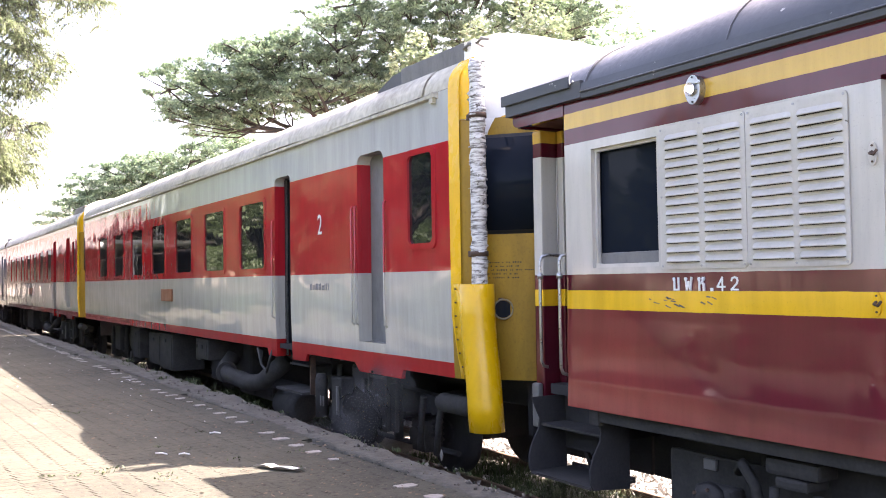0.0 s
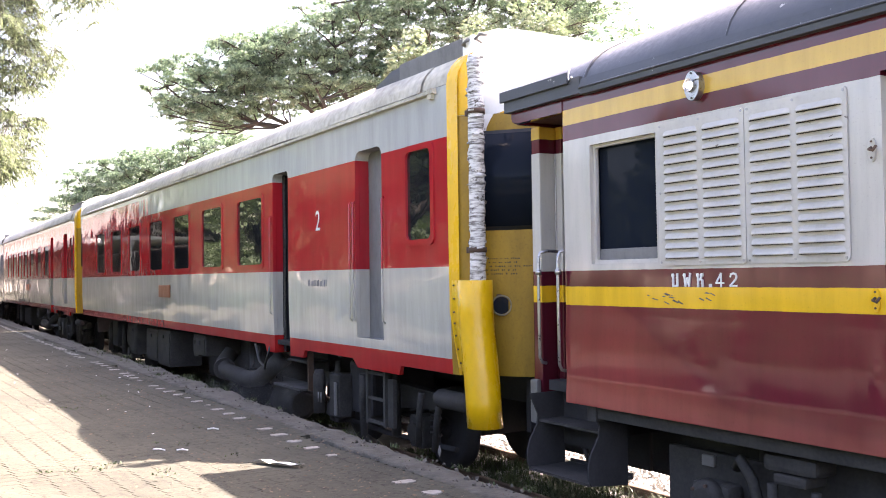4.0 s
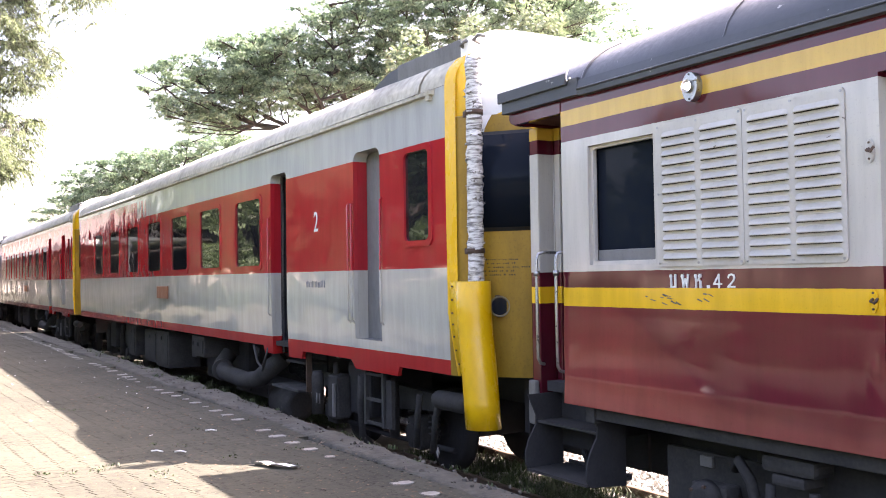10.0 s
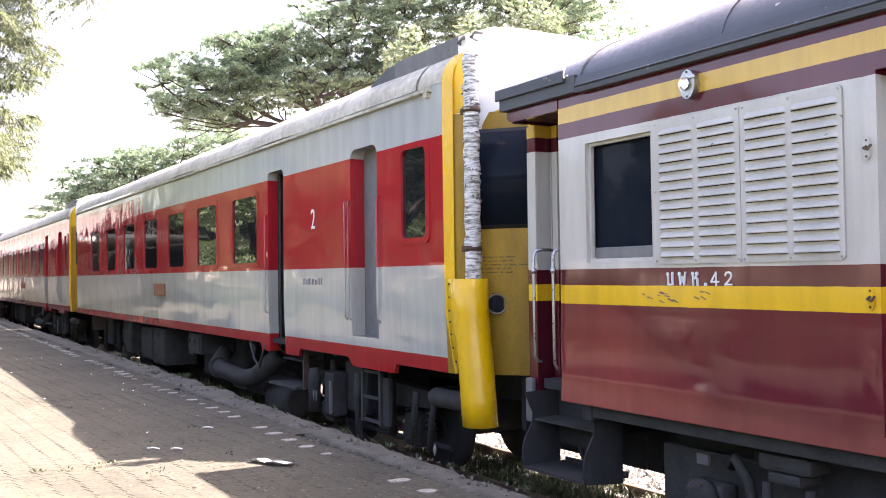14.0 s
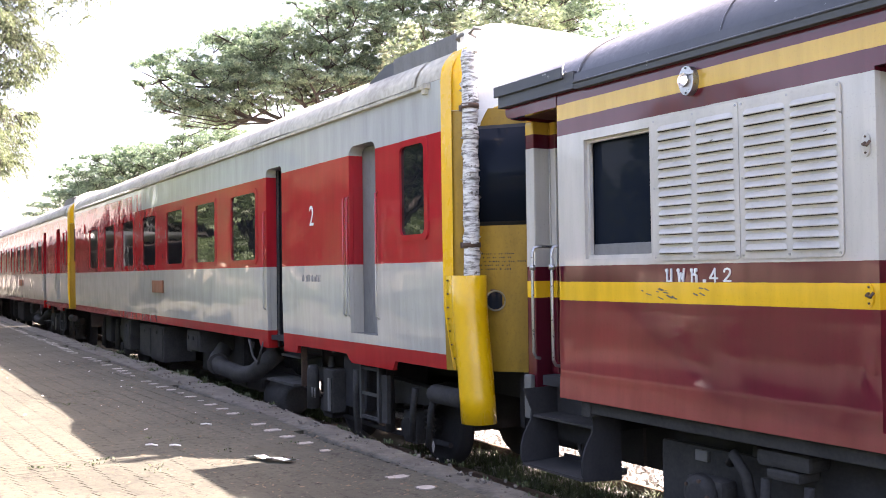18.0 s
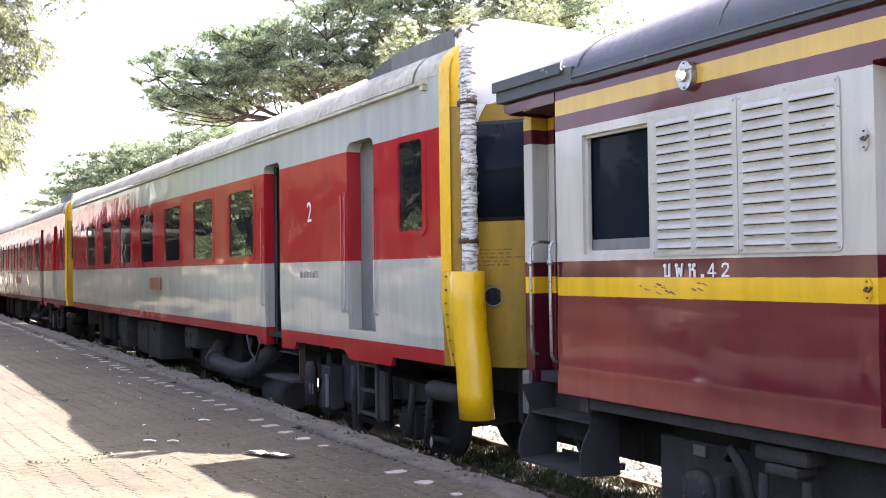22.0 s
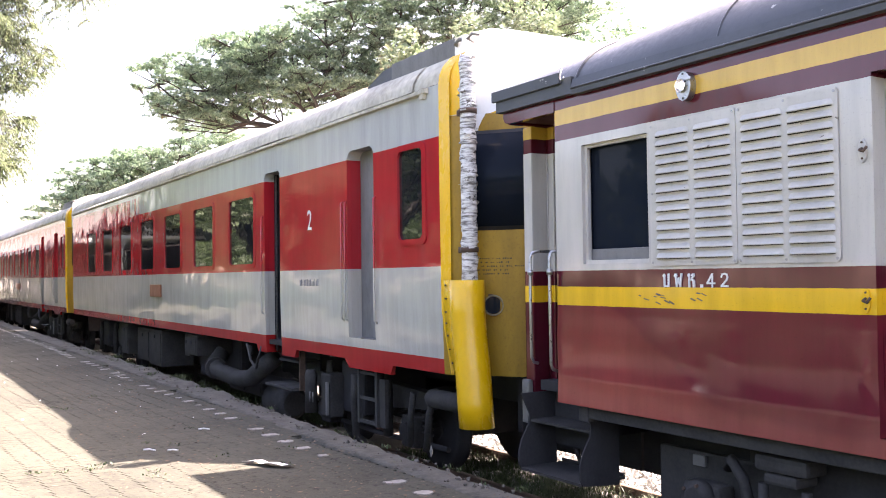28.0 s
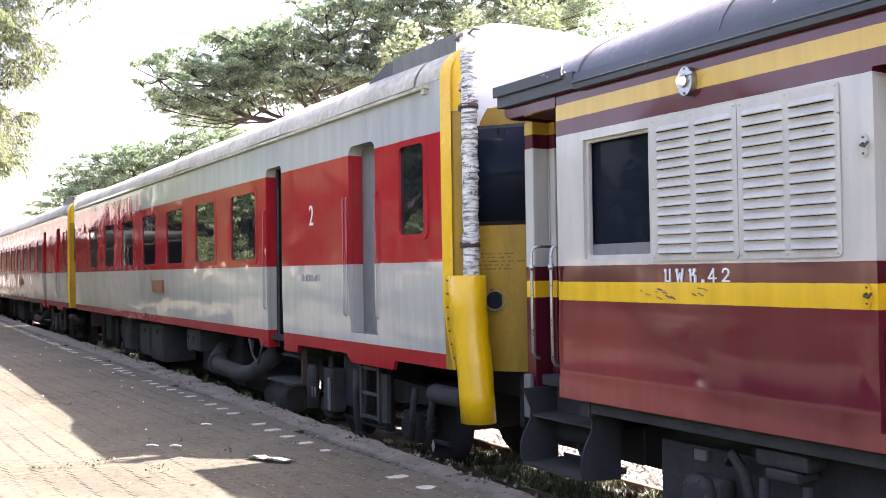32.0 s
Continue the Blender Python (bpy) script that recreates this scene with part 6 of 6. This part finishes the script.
def grass(name, zones, label, seed, mat):
    """Tufts of bent blades. zones: (x0, x1, y0, y1, ground, tufts, height)."""
    r = random.Random(seed)
    v_, f_ = [], []
    for x0, x1, y0, y1, gz, tufts, height in zones:
        for _ in range(tufts):
            cx, cy = r.uniform(x0, x1), r.uniform(y0, y1)
            for _b in range(r.randint(9, 18)):
                a = r.uniform(0, 6.28)
                h = height * r.uniform(0.4, 1.15)
                lean = r.uniform(0.2, 0.9) * h
                bx, by = cx + r.gauss(0, 0.035), cy + r.gauss(0, 0.035)
                dx, dy = math.cos(a), math.sin(a)
                w = r.uniform(0.003, 0.007)
                b0 = len(v_)
                for q, ww in ((0, 1), (0.5, 0.8), (1, 0.1)):
                    px_, py_, pz = bx + dx * lean * q * q, by + dy * lean * q * q, gz + h * (q - 0.25 * q * q)
                    v_ += [(px_ - dy * w * ww, py_ + dx * w * ww, pz), (px_ + dy * w * ww, py_ - dx * w * ww, pz)]
                f_ += [(b0, b0 + 1, b0 + 3, b0 + 2), (b0 + 2, b0 + 3, b0 + 5, b0 + 4)]
    me_ = bpy.data.meshes.new(name)
    me_.from_pydata(v_, [], f_)
    me_.materials.append(mat)
    return tagged(new(name, me_), label, "grass", kind="stuff")


grass("track_grass", [(-9.2, -5.6, 0.95, 1.75, -0.9, 330, 0.17), (-6.6, -4.6, 0.95, 1.8, -0.9, 110, 0.14), (-17.0, -11.5, 0.75, 1.7, -0.9, 380, 0.2), (-26, -17, 0.7, 1.6, -0.9, 160, 0.16), (-9, -5.6, -1.0, 0.7, -0.92, 90, 0.13), (-5.6, -3, -1.0, 0.1, -0.92, 25, 0.10)], "green grass growing between the rails", 41, M_GRASS)
grass("platform_weeds", [(-9.5, -3.4, -1.30, -1.05, -0.02, 20, 0.045), (-18, -9.5, -1.25, -0.95, -0.02, 40, 0.07), (-6.3, -5.5, -3.5, -2.9, 0.0, 5, 0.022), (-12, -4, -3.0, -1.5, 0.0, 14, 0.018)], "small weeds in the platform joints and kerb", 42, M_GRASS)


def stones(name, zones, label, seed):
    """Broken stones, each a squashed eight-sided lump."""
    r = random.Random(seed)
    v_, f_ = [], []
    for x0, x1, y0, y1, z0, count, size in zones:
        for _ in range(count):
            cx, cy = r.uniform(x0, x1), r.uniform(y0, y1)
            s = size * r.uniform(0.55, 1.2)
            rot = Euler((r.uniform(0, 6), r.uniform(0, 6), r.uniform(0, 6))).to_matrix()
            b0 = len(v_)
            for p in ((1, 0, 0), (-1, 0, 0), (0, 1, 0), (0, -1, 0), (0, 0, 1), (0, 0, -1), (0.6, 0.6, 0.55), (-0.6, -0.6, 0.5), (0.6, -0.6, -0.5), (-0.6, 0.6, -0.5)):
                q = rot @ Vector((p[0] * s * r.uniform(0.7, 1.1), p[1] * s * r.uniform(0.6, 1.0), p[2] * s * r.uniform(0.5, 0.9)))
                v_.append((cx + q.x, cy + q.y, z0 + s * 0.3 + q.z))
            f_ += [tuple(b0 + i for i in t_) for t_ in ((0, 6, 4), (6, 2, 4), (2, 1, 4), (1, 7, 4), (7, 3, 4), (3, 0, 4), (0, 2, 6), (1, 3, 7), (0, 8, 5), (8, 3, 5), (3, 1, 5), (1, 9, 5), (9, 2, 5), (2, 0, 5), (0, 3, 8), (1, 2, 9))]
    me_ = bpy.data.meshes.new(name)
    me_.from_pydata(v_, [], f_)
    me_.materials.append(M_STONE)
    return tagged(new(name, me_), label, "ballast", kind="stuff")


stones("ballast", [(-8.5, -3.6, 1.0, 1.85, -0.905, 1500, 0.035), (-11.5, -4.0, 1.95, 3.5, -0.885, 6500, 0.048), (-16.5, -12.0, 1.95, 3.2, -0.905, 1500, 0.04), (-7, -3.5, 0.2, 0.85, -0.90, 1300, 0.032)], "pale broken ballast stones", 51)
M_RUBBLE = surface("kerb_rubble", (0.025, 0.022, 0.018), (0.12, 0.11, 0.094), 0.95, 0, 4, 30, 0.4, per_island=0.3)
rub = stones("kerb_rubble", [(-22, -3, -1.36, -1.08, -0.006, 300, 0.014), (-12, -3, -1.40, -1.15, -0.008, 90, 0.024)], "broken concrete crumbs on the kerb", 52)
rub.data.materials[0] = M_RUBBLE
M_TWIG = surface("dry_roots", (0.05, 0.03, 0.02), (0.16, 0.10, 0.07), 0.9, 0, 6, 40, 0.2)
bm = bmesh.new()
for k in range(26):
    x, y = rp.uniform(-7.9, -6.9), rp.uniform(3.05, 3.3)
    tube(bm, [(x, y, -0.92), (x + rp.uniform(-0.1, 0.1), y - rp.uniform(0, 0.06), -0.84), (x + rp.uniform(-0.2, 0.2), y, -0.80)], [0.012, 0.009, 0.004], 5, cap=False)
tagged(part("dry_roots", bm, M_TWIG), "tangle of dry brown roots on the ballast", "dry plants", kind="stuff")

# ---- drifting exhaust haze ----
def haze_material():
    m, nt, ns, b = nodes_of("thin_exhaust_haze")
    tr = ns.new("ShaderNodeBsdfTransparent")
    df = ns.new("ShaderNodeBsdfDiffuse")
    df.inputs["Color"].default_value = (0.80, 0.78, 0.75, 1)
    mx = ns.new("ShaderNodeMixShader")
    coord = ns.new("ShaderNodeTexCoord").outputs["Object"]
    fac = ramp(nt, add_noise(nt, 3.0, 4, 0.6, coord=coord), [(0.38, grey(0.0)), (0.80, grey(0.030))])
    nt.links.new(fac, mx.inputs[0])
    nt.links.new(tr.outputs[0], mx.inputs[1])
    nt.links.new(df.outputs[0], mx.inputs[2])
    nt.links.new(mx.outputs[0], ns["Material Output"].inputs["Surface"])
    return m


M_HAZE = haze_material()
haze = thing("exhaust_haze", (-8.4, -0.1, -0.25), "thin grey exhaust haze drifting beside the bogie", "smoke", kind="stuff")
rh = random.Random(77)
puffs = []
for k in range(12):
    bm = bmesh.new()
    bmesh.ops.create_icosphere(bm, subdivisions=3, radius=1.0)
    sx, sy, sz = rh.uniform(0.25, 0.55), rh.uniform(0.12, 0.25), rh.uniform(0.22, 0.45)
    ox, oy, oz = rh.gauss(0, 0.45), rh.gauss(0, 0.10), rh.gauss(0.05, 0.22)
    for v in bm.verts:
        n_ = 1 + 0.35 * noise.noise(v.co * 1.6 + Vector((k * 7.0, 0, 0)))
        v.co = Vector((v.co.x * sx, v.co.y * sy, v.co.z * sz)) * n_
    bm.transform(Matrix.Translation(haze.location))
    p = part("puff", bm, M_HAZE, haze, smooth=True)
    p.location = (ox, oy, oz)
    puffs.append((p, ox, oy, oz, rh.uniform(0.7, 1.3)))


def motions():
    """The haze drifts back along the train, spreads, and sinks away under the floor."""
    walk(haze, [(0, pose(-8.4, -0.1, -0.25)), (0.8, pose(-9.5, -0.1, -0.3)), (1.6, pose(-10.9, -0.1, -0.32)), (2.5, pose(-11.9, 0.0, -0.35)), (3.5, pose(-12.5, 0.1, -0.4)), (4.5, pose(-13.0, 0.6, -0.3)), (5.4, pose(-13.2, 1.4, 0.0)), (32, pose(-13.2, 1.4, 0.0))])
    for p, x, y, z, q in puffs:
        walk(p, [(0, pose(x, y, z)), (1.6, pose(x * 1.4, y * 1.2, z * 1.2, 0, 20 * q, 10)), (3.5, pose(x * 2.2, y * 1.3, z * 1.1, 0, 45 * q, 25)), (5.4, pose(x * 0.8, y * 0.5, z * 0.2, 0, 60 * q, 30)), (32, pose(x * 0.8, y * 0.5, z * 0.2, 0, 60 * q, 30))])


motions()
